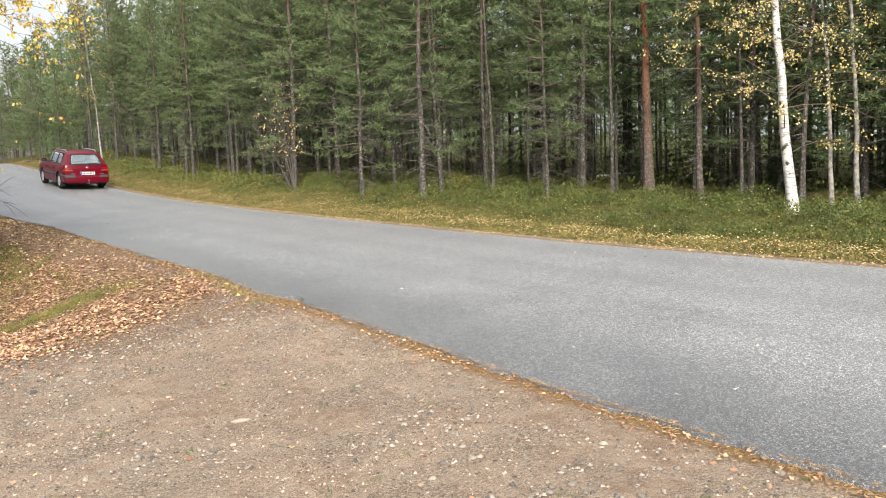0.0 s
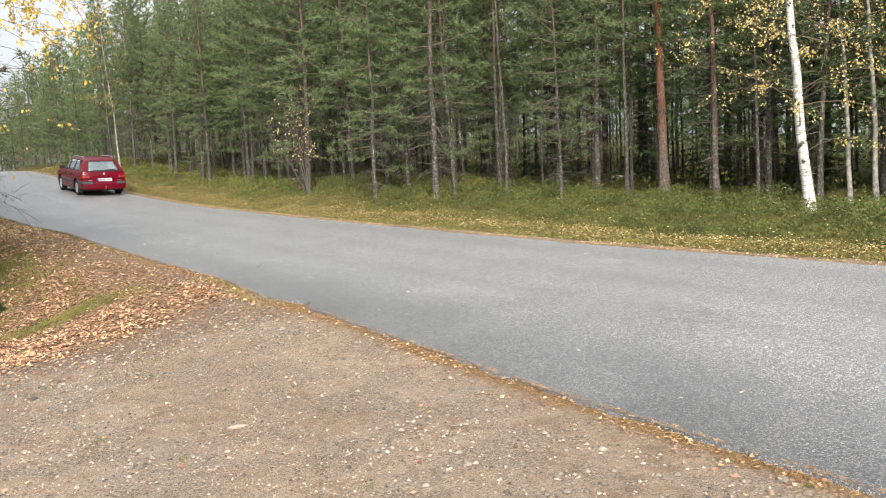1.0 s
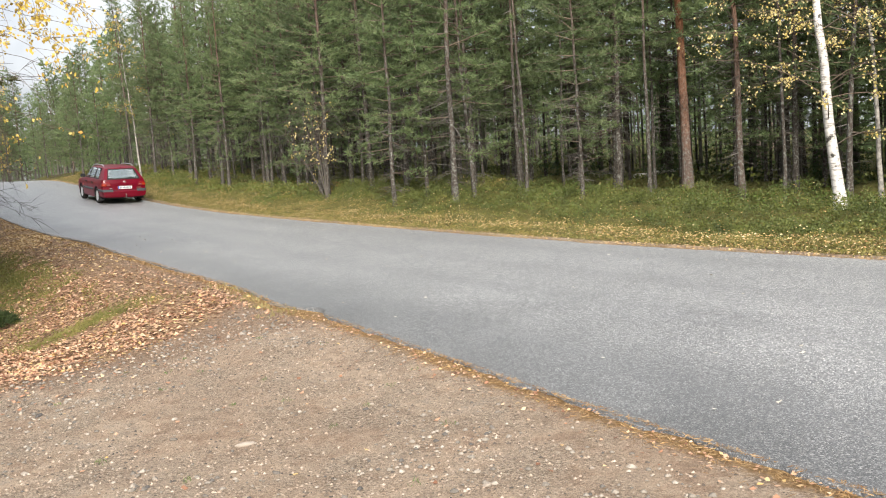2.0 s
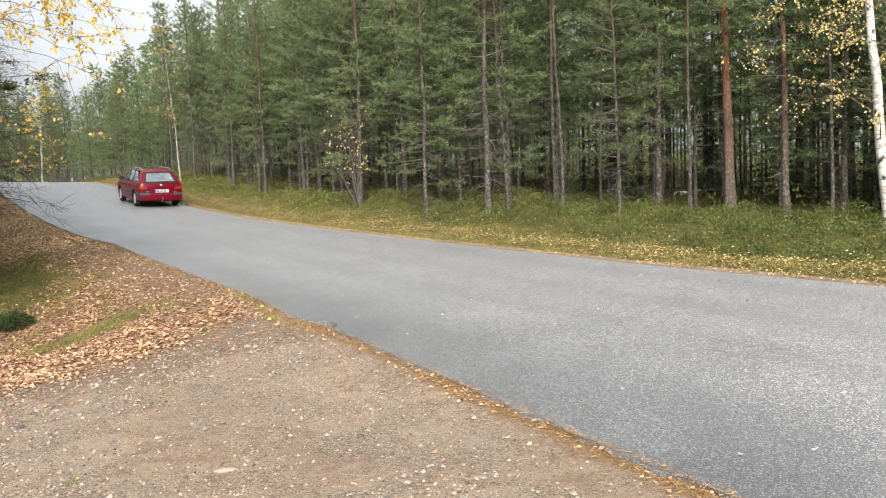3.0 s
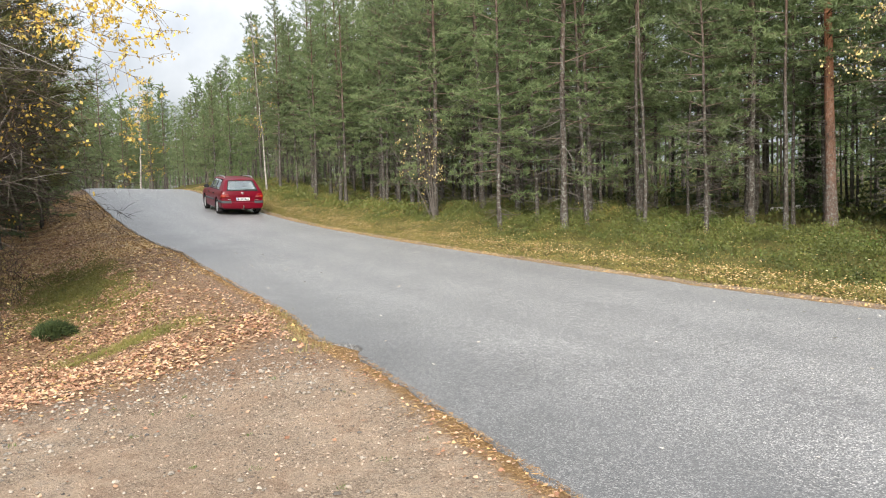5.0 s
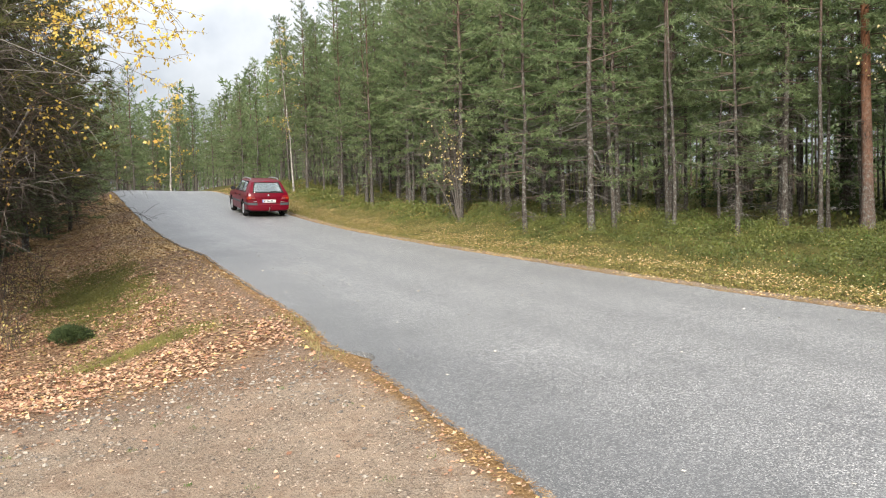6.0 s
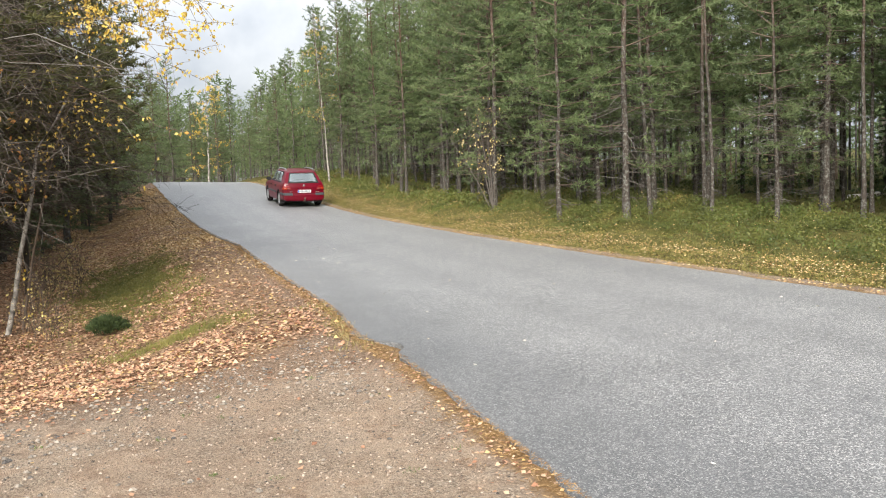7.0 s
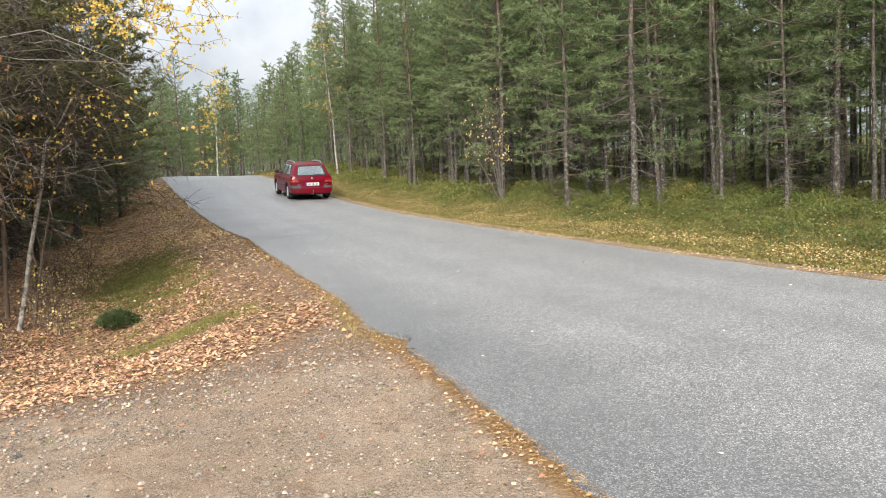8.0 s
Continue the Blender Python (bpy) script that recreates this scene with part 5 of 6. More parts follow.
    part("blue_band", box_mesh("blue_band", (0.042, 0.006, 0.10), BLUE, 0.002), plate, m=pose(-0.235, -0.006, 0))
    for k in range(8):
        part("plate_bar", box_mesh("plate_bar", (0.03, 0.005, 0.07), INK, 0.001), plate, m=pose(-0.175 + 0.053 * k, -0.006, 0))
    part("tailgate_grip", box_mesh("tailgate_grip", (0.66, 0.03, 0.028), PAINT, 0.01), car, m=pose(0, car_rear(0.735) - 0.012, 0.735, 8))
    emblem = Pile()
    a = np.linspace(0, 2 * np.pi, 25)
    emblem.grid(np.array([[(0.052 * r * np.cos(q), -y, 0.036 * r * np.sin(q)) for q in a] for r, y in ((0.0, 0.012), (0.7, 0.012), (1.0, 0.0))]))
    part("emblem", emblem.mesh("emblem", CHROME), car, "small oval chrome emblem", pose(0, car_rear(0.86) - 0.004, 0.86, 8))
    for x, w in ((-0.53, 0.12), (0.53, 0.15)):
        part("badge", box_mesh("badge", (w, 0.008, 0.022), CHROME, 0.002), car, m=pose(x, car_rear(0.62) + 0.005, 0.62, 4))
    part("brake_light", box_mesh("brake_light", (0.16, 0.03, 0.028), RED_LENS, 0.006), car, "high red brake light", pose(0, car_rear(1.32) + 0.035, 1.315, -45))
    hitch = Pile()
    hitch.tube([(0, 0.25, 0.25), (0, 0.0, 0.25), (0, -0.07, 0.28), (0, -0.085, 0.36)], [0.03, 0.028, 0.02, 0.02], 8)
    hitch.tube([(0, -0.085, 0.35), (0, -0.085, 0.37), (0, -0.085, 0.39), (0, -0.085, 0.405)], [0.012, 0.026, 0.026, 0.008], 8)
    part("tow_hitch", hitch.mesh("tow_hitch", plain("worn_steel", (0.24, 0.20, 0.17), 0.5, 0.5, 0.6, 0.3)), car, "worn steel tow hitch")
    pipe = Pile()
    pipe.tube([(0.38, 0.5, 0.25), (0.38, 0.06, 0.24)], [0.024, 0.024], 10)
    part("exhaust_pipe", pipe.mesh("exhaust_pipe", plain("exhaust_steel", (0.2, 0.19, 0.18), 0.45, 0.5, 0.8, 0.3)), car)
    tyre, rim, disc = make_wheel()
    for axle, steer in ((REAR_AXLE, 0), (FRONT_AXLE, 0)):
        for side in (1, -1):
            w = part("wheel", tyre, car, "black tyre on a silver spoked rim", pose(side * 0.735, axle, WHEEL_R, 0, 0, (0 if side > 0 else 180) + steer))
            part("rim", rim, w, "silver spoked rim")
            part("brake_disc", disc, w)
    # stand it on the road, level with the slope
    back, ahead = (-14.05, 31.75), np.array([-0.62, 0.785])
    right = np.array([ahead[1], -ahead[0]])
    def foot(dy, dx):
        q = np.array(back) + ahead * dy + right * dx
        return Vector((q[0], q[1], float(road_z(q[0], q[1])) + 0.016))
    rl, rr, fl, fr = foot(REAR_AXLE, -0.73), foot(REAR_AXLE, 0.73), foot(FRONT_AXLE, -0.73), foot(FRONT_AXLE, 0.73)
    vy = ((fl + fr) / 2 - (rl + rr) / 2).normalized()
    vx = ((rr - rl) + (fr - fl)).normalized()
    vz = vx.cross(vy).normalized()
    vx = vy.cross(vz)
    m = Matrix((vx, vy, vz)).transposed().to_4x4()
    m.translation = (rl + rr) / 2 - vy * REAR_AXLE
    car.matrix_basis = m
    return tagged(car, "red estate car with roof rails on the asphalt road", "car")


make_car()


# ---- the thicket on the near side ----
def thicket():
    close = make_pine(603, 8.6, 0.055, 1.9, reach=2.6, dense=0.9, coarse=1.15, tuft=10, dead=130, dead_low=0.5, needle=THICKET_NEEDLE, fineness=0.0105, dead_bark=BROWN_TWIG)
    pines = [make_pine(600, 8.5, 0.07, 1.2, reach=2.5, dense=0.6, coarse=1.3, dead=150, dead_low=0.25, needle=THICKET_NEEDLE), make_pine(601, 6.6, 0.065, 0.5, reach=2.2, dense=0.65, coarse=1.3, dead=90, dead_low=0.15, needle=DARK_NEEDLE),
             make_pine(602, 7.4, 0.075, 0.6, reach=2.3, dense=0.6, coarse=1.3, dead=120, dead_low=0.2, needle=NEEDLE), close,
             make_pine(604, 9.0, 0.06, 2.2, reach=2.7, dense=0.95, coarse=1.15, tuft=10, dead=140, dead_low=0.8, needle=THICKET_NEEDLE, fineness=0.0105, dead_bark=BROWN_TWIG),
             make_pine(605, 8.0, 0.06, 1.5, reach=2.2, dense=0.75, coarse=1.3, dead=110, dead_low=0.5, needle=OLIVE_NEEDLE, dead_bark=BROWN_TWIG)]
    spots = ((9.0, -5.1, 4, 1.1), (10.2, -5.4, 3, 1.05), (12.4, -5.4, 3, 0.95), (13.0, -4.8, 4, 1.15), (15.0, -5.2, 4, 1.1), (16.0, -5.4, 3, 1.05), (17.6, -4.8, 4, 1.3), (22.6, -4.1, 1, 0.6), (25.9, -3.5, 1, 0.6), (29.7, -2.9, 1, 0.55), (27.4, -2.9, 1, 0.42), (20.5, -4.9, 5, 1.3), (19.6, -4.9, 1, 0.9), (24.5, -4.6, 1, 0.9), (29.0, -4.3, 1, 0.8), (17.4, -5.9, 0, 1.0),
             (14.2, -5.4, 3, 1.1), (24.5, -3.5, 5, 1.5), (22.0, -4.9, 0, 0.95), (28.4, -3.1, 5, 1.4), (29.8, -2.2, 2, 0.85), (28.0, -4.4, 0, 0.9), (33.0, -1.9, 5, 0.85), (36.0, -2.1, 2, 0.75), (33.0, -4.8, 2, 1.0), (39.0, -2.2, 1, 0.85), (43.0, -2.4, 1, 0.95),
             (13.4, -7.0, 5, 1.0), (18.4, -7.4, 5, 1.05), (24.5, -6.6, 5, 1.0), (31.0, -6.6, 5, 1.0), (10.9, -7.2, 4, 1.05),
             (48.0, -3.0, 2, 1.0), (55.0, -5.0, 0, 0.9), (61.0, -7.0, 1, 1.1))
    used = set()
    for k, (s, n, kind, size) in enumerate(spots):
        x, y = (float(v) for v in to_xy(s, n))
        ob = pines[kind] if kind not in used else copy_thing(pines[kind], Matrix.Identity(4))
        used.add(kind)
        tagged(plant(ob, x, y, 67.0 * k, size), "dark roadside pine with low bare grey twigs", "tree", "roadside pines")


thicket()


def spray(limbs, pts, root, tip, rng, twigs=7, leaves=5, thick=0.008, sag=0.15):
    """One limb that arches from root to tip, with side twigs; leaf places are added to pts."""
    root, tip = np.asarray(root, float), np.asarray(tip, float)
    k = np.linspace(0, 1, 8)[:, None]
    path = root + (tip - root) * k + (0, 0, 1) * (np.sin(k * np.pi) * sag * np.linalg.norm(tip - root) * 0.6)
    path[1:-1] += np.cumsum(rng.normal(0, 0.02 * np.linalg.norm(tip - root), (6, 3)), 0) * (1, 1, 0.8)
    limbs.tube(path, np.linspace(thick, 0.002, 8), 4)
    for q in rng.uniform(0.35, 1.0, twigs):
        b = np.array([np.interp(q, k[:, 0], path[:, c]) for c in range(3)])
        e = b + unit(tip - root) * rng.uniform(0.05, 0.25) + rng.normal(0, 0.16, 3) - (0, 0, rng.uniform(0.0, 0.22))
        limbs.tube([b, (b + e) / 2 + (0, 0, 0.02), e], [0.004, 0.003, 0.0015], 3)
        pts.append(b + (e - b) * rng.uniform(0.1, 1.05, (leaves, 1)) + rng.normal(0, 0.025, (leaves, 3)))


def roadside_birch():
    """A birch in the thicket whose yellow sprays hang out towards the road."""
    rng = np.random.default_rng(71)
    trunk, limbs, pts = Pile(), Pile(), []
    x0, y0 = -10.2, 12.7
    z0 = float(surface_z(x0, y0))
    line = np.array([(0, 0, -0.1), (0.1, 0, 1.5), (0.3, -0.1, 3.0), (0.6, -0.1, 4.6), (0.9, -0.2, 6.4)]) + (x0, y0, z0)
    trunk.tube(line, [0.04, 0.036, 0.03, 0.022, 0.01], 9)
    ends = ((-5.3, 11.85, 4.05), (-5.65, 11.7, 4.3), (-6.0, 11.6, 4.25), (-5.5, 11.75, 3.7), (-5.85, 11.65, 3.95), (-5.3, 11.8, 4.3), (-5.5, 11.7, 4.7), (-5.8, 11.8, 4.6), (-6.2, 11.5, 4.6), (-5.4, 12.0, 5.0),
            (-5.3, 11.75, 3.25), (-5.15, 11.7, 2.5), (-5.45, 11.6, 2.2), (-7.0, 11.7, 2.4))
    for k, tip in enumerate(ends):
        q = min(0.97, 0.42 + 0.09 * tip[2] + rng.uniform(-0.05, 0.05))
        root = np.array([np.interp(q, np.linspace(0, 1, 5), line[:, c]) for c in range(3)])
        spray(limbs, pts, root, tip, rng, 26 if tip[2] > 3.4 else 8, 9 if tip[2] > 3.4 else 4)
    pts = np.concatenate(pts)
    v, f = leaf_quads(pts, 0.056, rng, 0.9)
    tree = new("birch_tree")
    part("trunk", trunk.mesh("trunk", LIMB), tree)
    tagged(part("branchwork", limbs.mesh("branchwork", LIMB), tree), kind="stuff")
    tagged(part("leaves", fast_mesh("leaves", v, f, YELLOW, True), tree), kind="stuff")
    return tagged(tree, "birch with bright yellow leaf sprays over the verge", "tree", "birches")


roadside_birch()


def sapling(name, line, radius, ends, seed, leaf, size, label, bark):
    rng = np.random.default_rng(seed)
    line = np.asarray(line, float)
    trunk, limbs, pts = Pile(), Pile(), []
    trunk.tube(line, np.linspace(radius, radius * 0.3, len(line)), 8)
    for _ in range(ends):
        q = rng.uniform(0.35, 1.0)
        root = np.array([np.interp(q, np.linspace(0, 1, len(line)), line[:, c]) for c in range(3)])
        spray(limbs, pts, root, root + rng.normal(0, 0.45, 3) + (0, 0, 0.35), rng, 4, 2, 0.006)
    v, f = leaf_quads(np.concatenate(pts), size, rng, 0.9)
    tree = new(name)
    part("stem", trunk.mesh("stem", bark), tree)
    tagged(part("branchwork", limbs.mesh("branchwork", LIMB), tree), kind="stuff")
    tagged(part("leaves", fast_mesh("leaves", v, f, leaf, True), tree), kind="stuff")
    return tagged(tree, label, "young tree", "saplings")


sapling("birch_sapling", [(-9.16, 11.86, -0.3), (-9.02, 11.95, 0.4), (-8.95, 12.02, 0.96), (-8.76, 12.15, 1.89), (-8.69, 12.25, 2.61), (-8.43, 12.37, 2.98), (-8.26, 12.44, 3.3)], 0.042, 26, 81, YELLOW, 0.06, "thin crooked birch sapling in the dark thicket", GREY_BIRCH)
sapling("birch_sapling", [(-9.3, 12.3, -0.3), (-9.05, 12.4, 1.0), (-8.75, 12.5, 2.2), (-8.3, 12.6, 3.4)], 0.022, 16, 82, YELLOW, 0.055, "slim brown sapling beside a crooked birch", LIMB)
ORANGE = varied("orange_leaves", [(0.0, (0.50, 0.20, 0.05)), (0.6, (0.62, 0.32, 0.09)), (1.0, (0.66, 0.46, 0.22))], 0.6, 0.3, 0.35)
sapling("aspen_sapling", [(-9.7, 11.6, -0.3), (-9.45, 11.65, 1.0), (-9.2, 11.7, 2.1), (-9.0, 11.75, 3.0)], 0.018, 16, 83, ORANGE, 0.10, "thin sapling with few large orange leaves in the thicket", LIMB)
BZ = float(surface_z(-5.05, 26.2))
for k, (dx, dy, h) in enumerate(((-0.75, 0.1, 3.2), (-0.45, -0.1, 3.4), (-0.2, 0.1, 3.0), (0.15, -0.1, 2.6), (-1.3, 0.0, 2.3))):
    sapling("birch_sapling", [(-5.05, 26.2, BZ - 0.1), (-5.05 + 0.4 * dx, 26.2 + 0.4 * dy, BZ + 0.45 * h), (-5.05 + dx, 26.2 + dy, BZ + h)], 0.016, 6, 90 + k, PALE_YELLOW, 0.06, "thin bare stems of a young birch with pale leaves", DEAD)


def low_bush(name, x, y, radius, height, count, mat, seed, label, size=0.07):
    """A cushion of short shoots."""
    rng = np.random.default_rng(seed)
    a, q = rng.uniform(0, 6.28, count), rng.uniform(0, 1, count) ** 0.5
    up = height * np.sqrt(np.clip(1 - q ** 2, 0, 1)) * rng.uniform(0.4, 1.0, count)
    p = np.stack([radius * q * np.cos(a), radius * q * np.sin(a), up], -1)
    v, f = blades(p, unit(p * (1, 1, 1.4) + (0, 0, 0.1)), 7, size, size * 0.09, 0.7, rng)
    stems = Pile()
    for k in range(0, count, max(1, count // 24)):
        stems.tube([(0, 0, -0.05), p[k] * 0.5 + (0, 0, 0.03), p[k]], [0.006, 0.005, 0.002], 3)
    bush = new(name)
    tagged(part("stems", stems.mesh("stems", LIMB), bush), kind="stuff")
    tagged(part("leaves", fast_mesh("leaves", v, f, mat, True), bush), kind="stuff")
    bush.matrix_basis = pose(x, y, float(surface_z(x, y)))
    return tagged(bush, label, "bush")


def twiggy_bush(x, y, height, stems, leaves, seed, label):
    """A sparse fan of thin brown stems with a few yellow-green leaves left on it."""
    rng = np.random.default_rng(seed)
    wood, pts = Pile(), []
    for _ in range(stems):
        a, lean = rng.uniform(0, 6.28), rng.uniform(0.15, 0.75)
        tip = np.array([np.cos(a) * lean, np.sin(a) * lean, 1.0]) * height * rng.uniform(0.55, 1.15)
        root = np.array([0.3 * tip[0], 0.3 * tip[1], -0.05]) + rng.normal(0, 0.05, 3) * (1, 1, 0)
        spray(wood, pts, root, tip, rng, 5, leaves, 0.005, 0.08)
    v, f = leaf_quads(np.concatenate(pts), 0.04, rng, 0.3)
    bush = new("bare_bush")
    tagged(part("branchwork", wood.mesh("branchwork", LIMB), bush), kind="stuff")
    tagged(part("leaves", fast_mesh("leaves", v, f, PALE_YELLOW, True), bush), kind="stuff")
    bush.matrix_basis = pose(x, y, float(surface_z(x, y)))
    return tagged(bush, label, "bush", "bare bushes of the ditch")


for k, (s_at, n_at, tall, count, leafy) in enumerate(((9.0, -3.2, 0.5, 12, 1), (9.9, -3.5, 0.75, 16, 1), (11.6, -3.5, 0.7, 16, 1), (13.1, -3.0, 0.55, 14, 2), (14.6, -3.5, 0.9, 18, 1), (8.0, -3.9, 0.6, 14, 1), (16.8, -3.1, 0.8, 18, 2))):
    twiggy_bush(*(float(v) for v in to_xy(s_at, n_at)), tall, count, leafy, 110 + k, "thin bare bush with a few yellow leaves in leaf litter")


low_bush("juniper_bush", -7.35, 11.9, 0.28, 0.2, 420, JUNIPER, 95, "low dark green bush among fallen leaves", 0.085)


def bare_thicket(x, y, seed, bark, sprays, thick):
    """A dead leafless tree whose pale grey twigs reach out over the ditch."""
    rng = np.random.default_rng(seed)
    z = float(surface_z(x, y))
    trunk, limbs, nothing = Pile(), Pile(), []
    line = np.array([(0, 0, -0.1), (0.05, 0, 1.6), (0.15, 0.05, 3.2), (0.2, 0.1, 5.2)]) + (x, y, z)
    trunk.tube(line, [0.055, 0.045, 0.035, 0.012], 8)
    for _ in range(sprays):
        q = rng.uniform(0.38, 1.0)
        root = np.array([np.interp(q, np.linspace(0, 1, 4), line[:, c]) for c in range(3)])
        a = rng.normal(0.05, 0.55)
        out = np.array([np.cos(a), np.sin(a), rng.normal(0.0, 0.22)]) * rng.uniform(1.2, 3.1)
        spray(limbs, nothing, root, root + out, rng, 20, 1, thick, rng.uniform(-0.1, 0.25))
    tree = new("dead_tree")
    part("trunk", trunk.mesh("trunk", bark), tree)
    tagged(part("dead_wood", limbs.mesh("dead_wood", bark), tree), kind="stuff")
    return tagged(tree, "leafless tree with tangled pale grey twigs", "tree", "dead trees")


for x_at, y_at, seed, bark, sprays, thick in ((-8.7, 9.9, 97, DARK_TWIG, 34, 0.009), (-9.5, 11.3, 96, DARK_TWIG, 34, 0.009), (-10.4, 12.6, 98, BROWN_TWIG, 60, 0.006), (-8.6, 8.4, 95, BROWN_TWIG, 40, 0.006), (-12.3, 15.6, 99, BROWN_TWIG, 60, 0.006)):
    bare_thicket(x_at, y_at, seed, bark, sprays, thick)


def low_birch_sprays():
    """Hanging leafy twigs of the white birch, low on its trunk."""
    rng = np.random.default_rng(77)
    limbs, pts = Pile(), []
    for _ in range(26):
        z = rng.uniform(2.6, 6.2)
        root = np.array([np.interp(z, (0, 1.2, 3.0, 5.0, 8.0), (0, -0.06, -0.24, -0.42, -0.5)), 0.0, z])
        a = rng.uniform(1.9, 4.9) if rng.random() < 0.7 else rng.uniform(-1.2, 1.9)
        out = np.array([np.cos(a), np.sin(a), rng.uniform(-0.25, 0.35)]) * rng.uniform(0.9, 2.6)
        spray(limbs, pts, root, root + out, rng, 13, 6, 0.007)
    v, f = leaf_quads(np.concatenate(pts), 0.05, rng, 0.9)
    tagged(part("low_branchwork", limbs.mesh("low_branchwork", LIMB), main), kind="stuff")
    tagged(part("low_leaves", fast_mesh("low_leaves", v, f, PALE_YELLOW, True), main), kind="stuff")


low_birch_sprays()


# ---- low plants, fallen leaves, stones ----
def scatter_quads(x, y, z, size, rng, curl=0.35, flat=0.85):
    """Fallen leaves: bent four-cornered blades lying about."""
    k = len(x)
    a = rng.uniform(0, 6.28, k)
    d = np.stack([np.cos(a), np.sin(a), rng.normal(0, 0.4, k)], -1)
    s = np.stack([-np.sin(a), np.cos(a), rng.normal(0, 0.5, k)], -1)
    ln = (size * rng.uniform(0.6, 1.3, k))[:, None]
    c = np.stack([x, y, z], -1)
    bend = np.array([0, 0, 1.0]) * ln * rng.uniform(0, curl, (k, 1))
    v = np.stack([c - d * ln * 0.5, c + s * ln * 0.36 + bend * 0.6, c + d * ln * 0.5 + bend * 0.3, c - s * ln * 0.36 + bend * 0.5], 1)
    v[..., 2] = np.maximum(v[..., 2], z[:, None] + 0.002)
    return v.reshape(-1, 3), np.arange(4 * k).reshape(-1, 4)


def spread(count, s0, s1, n0, n1, rng, keep=None):
    s, n = rng.uniform(s0, s1, count), rng.uniform(n0, n1, count)
    if keep is not None:
        hold = rng.uniform(0, 1, count) < keep(s, n)
        s, n = s[hold], n[hold]
    x, y = to_xy(s, n)
    return s, n, x, y


def leaves_on_ground():
    rng = np.random.default_rng(41)
    # brown and tan leaves of the ditch and the lay-by's rim
    def thick(s, n):
        d = (0.10 * smooth(s - litter_start(n), -1.6, 0) + 0.90 * smooth(s - litter_start(n), -0.2, 0.9)) * smooth(near_edge(s) - n, 0.05, 0.4)
        patch = 0.25 + 0.75 * smooth(lattice(s * 1.4, n * 1.4, 11), 0.3, 0.65)
        shoulder = 1 - 0.82 * smooth(n, -1.5, -0.7) * smooth(s, 5.6, 7.2)
        moss = (1 - 0.75 * strip_grass(s, n)) * (1 - 0.8 * ditch_grass(s, n))
        return d * patch * shoulder * moss * np.clip(1.25 - s / 40, 0.25, 1)
    s, n, x, y = spread(200000, 2.2, 34, -6.5, 0.3, rng, thick)
    v, f = scatter_quads(x, y, surface_z(x, y) - 0.006 + 0.02 * rng.uniform(0, 1, len(x)) ** 2, 0.047, rng)
    tagged(new("leaf_litter", fast_mesh("leaf_litter", v, f, FALLEN, True)), "tan and brown fallen leaves beside gravel", "leaves", kind="stuff")
    # paler leaves along the near verge, and caught on the asphalt edge
    s, n, x, y = spread(100000, 8, 38, -3.6, 0.45, rng, lambda s, n: smooth(s + 2 * lattice(s, n, 55), 9, 19) * (1 - 0.65 * ditch_grass(s, n)) * (1 - 0.75 * smooth(n, -1.3, -0.6) * smooth(-s, -20, -13)) * (n < near_edge(s) - 0.05) * (0.25 + 0.75 * smooth(lattice(s * 1.1, n * 1.6, 51), 0.3, 0.6)))
    v, f = scatter_quads(x, y, surface_z(x, y) - 0.002, 0.054, rng)
    tagged(new("verge_litter", fast_mesh("verge_litter", v, f, FALLEN_YELLOW, True)), "pale yellow-brown leaves along the near verge", "leaves", kind="stuff")
    s = rng.uniform(-9, 9, 2000)
    n = near_edge(s) - np.abs(rng.normal(0.02, 0.2, 2000))
    keep = rng.uniform(0, 1, 2000) < 0.25 + 0.75 * lattice(s * 1.7, s * 0, 52)
    x, y = to_xy(s[keep], n[keep])
    v, f = scatter_quads(x, y, surface_z(x, y) + 0.002, 0.033, rng)
    tagged(new("edge_leaves", fast_mesh("edge_leaves", v, f, FALLEN, True)), "dry leaves caught along the asphalt edge", "leaves", kind="stuff")
    # single leaves on the gravel
    s, n, x, y = spread(900, -8, 4.5, -7, near_edge(0), rng, lambda s, n: 0.35 + 0.5 * smooth(s, 0, 4))
    v, f = scatter_quads(x, y, surface_z(x, y) - 0.004, 0.045, rng, 0.25)
    tagged(new("gravel_leaves", fast_mesh("gravel_leaves", v, f, FALLEN, True)), "single dry leaves on gravel", "leaves", kind="stuff")
    # yellow leaves on the far verge and over the low plants
    def verge(s, n):
        past = n - far_edge(s)
        return (past > 0.02) * np.clip(1.75 - past / 1.5, 0.06, 1) * (0.3 + 0.7 * smooth(lattice(s * 0.8, n * 1.5, 12), 0.3, 0.6))
    s, n, x, y = spread(190000, -16, 46, 5.2, 14, rng, verge)
    past = n - far_edge(s)
    z = surface_z(x, y) + 0.008 + smooth(past, 0.3, 1.0) * 0.10 * rng.uniform(0.3, 1, len(s)) + smooth(past, 1.6, 3.0) * (0.08 + 0.24 * rng.uniform(0, 1, len(s)))
    v, f = scatter_quads(x, y, z, 0.033, rng)
    tagged(new("verge_leaves", fast_mesh("verge_leaves", v, f, FALLEN_YELLOW, True)), "yellowed birch leaves on the grassy verge", "leaves", kind="stuff")
    # pale leaves on the asphalt
    def lane(s, n):
        a = 0.9 * np.exp(-((s - 11) / 3.0) ** 2 - ((n - 1.3) / 0.8) ** 2) + 0.35 * np.exp(-((n - far_edge(s) + 0.5) / 0.5) ** 2)
        return (0.05 + a) * (n > near_edge(s) + 0.05) * (n < far_edge(s) - 0.05)
    s, n, x, y = spread(2600, -6, 32, 0, 6, rng, lane)
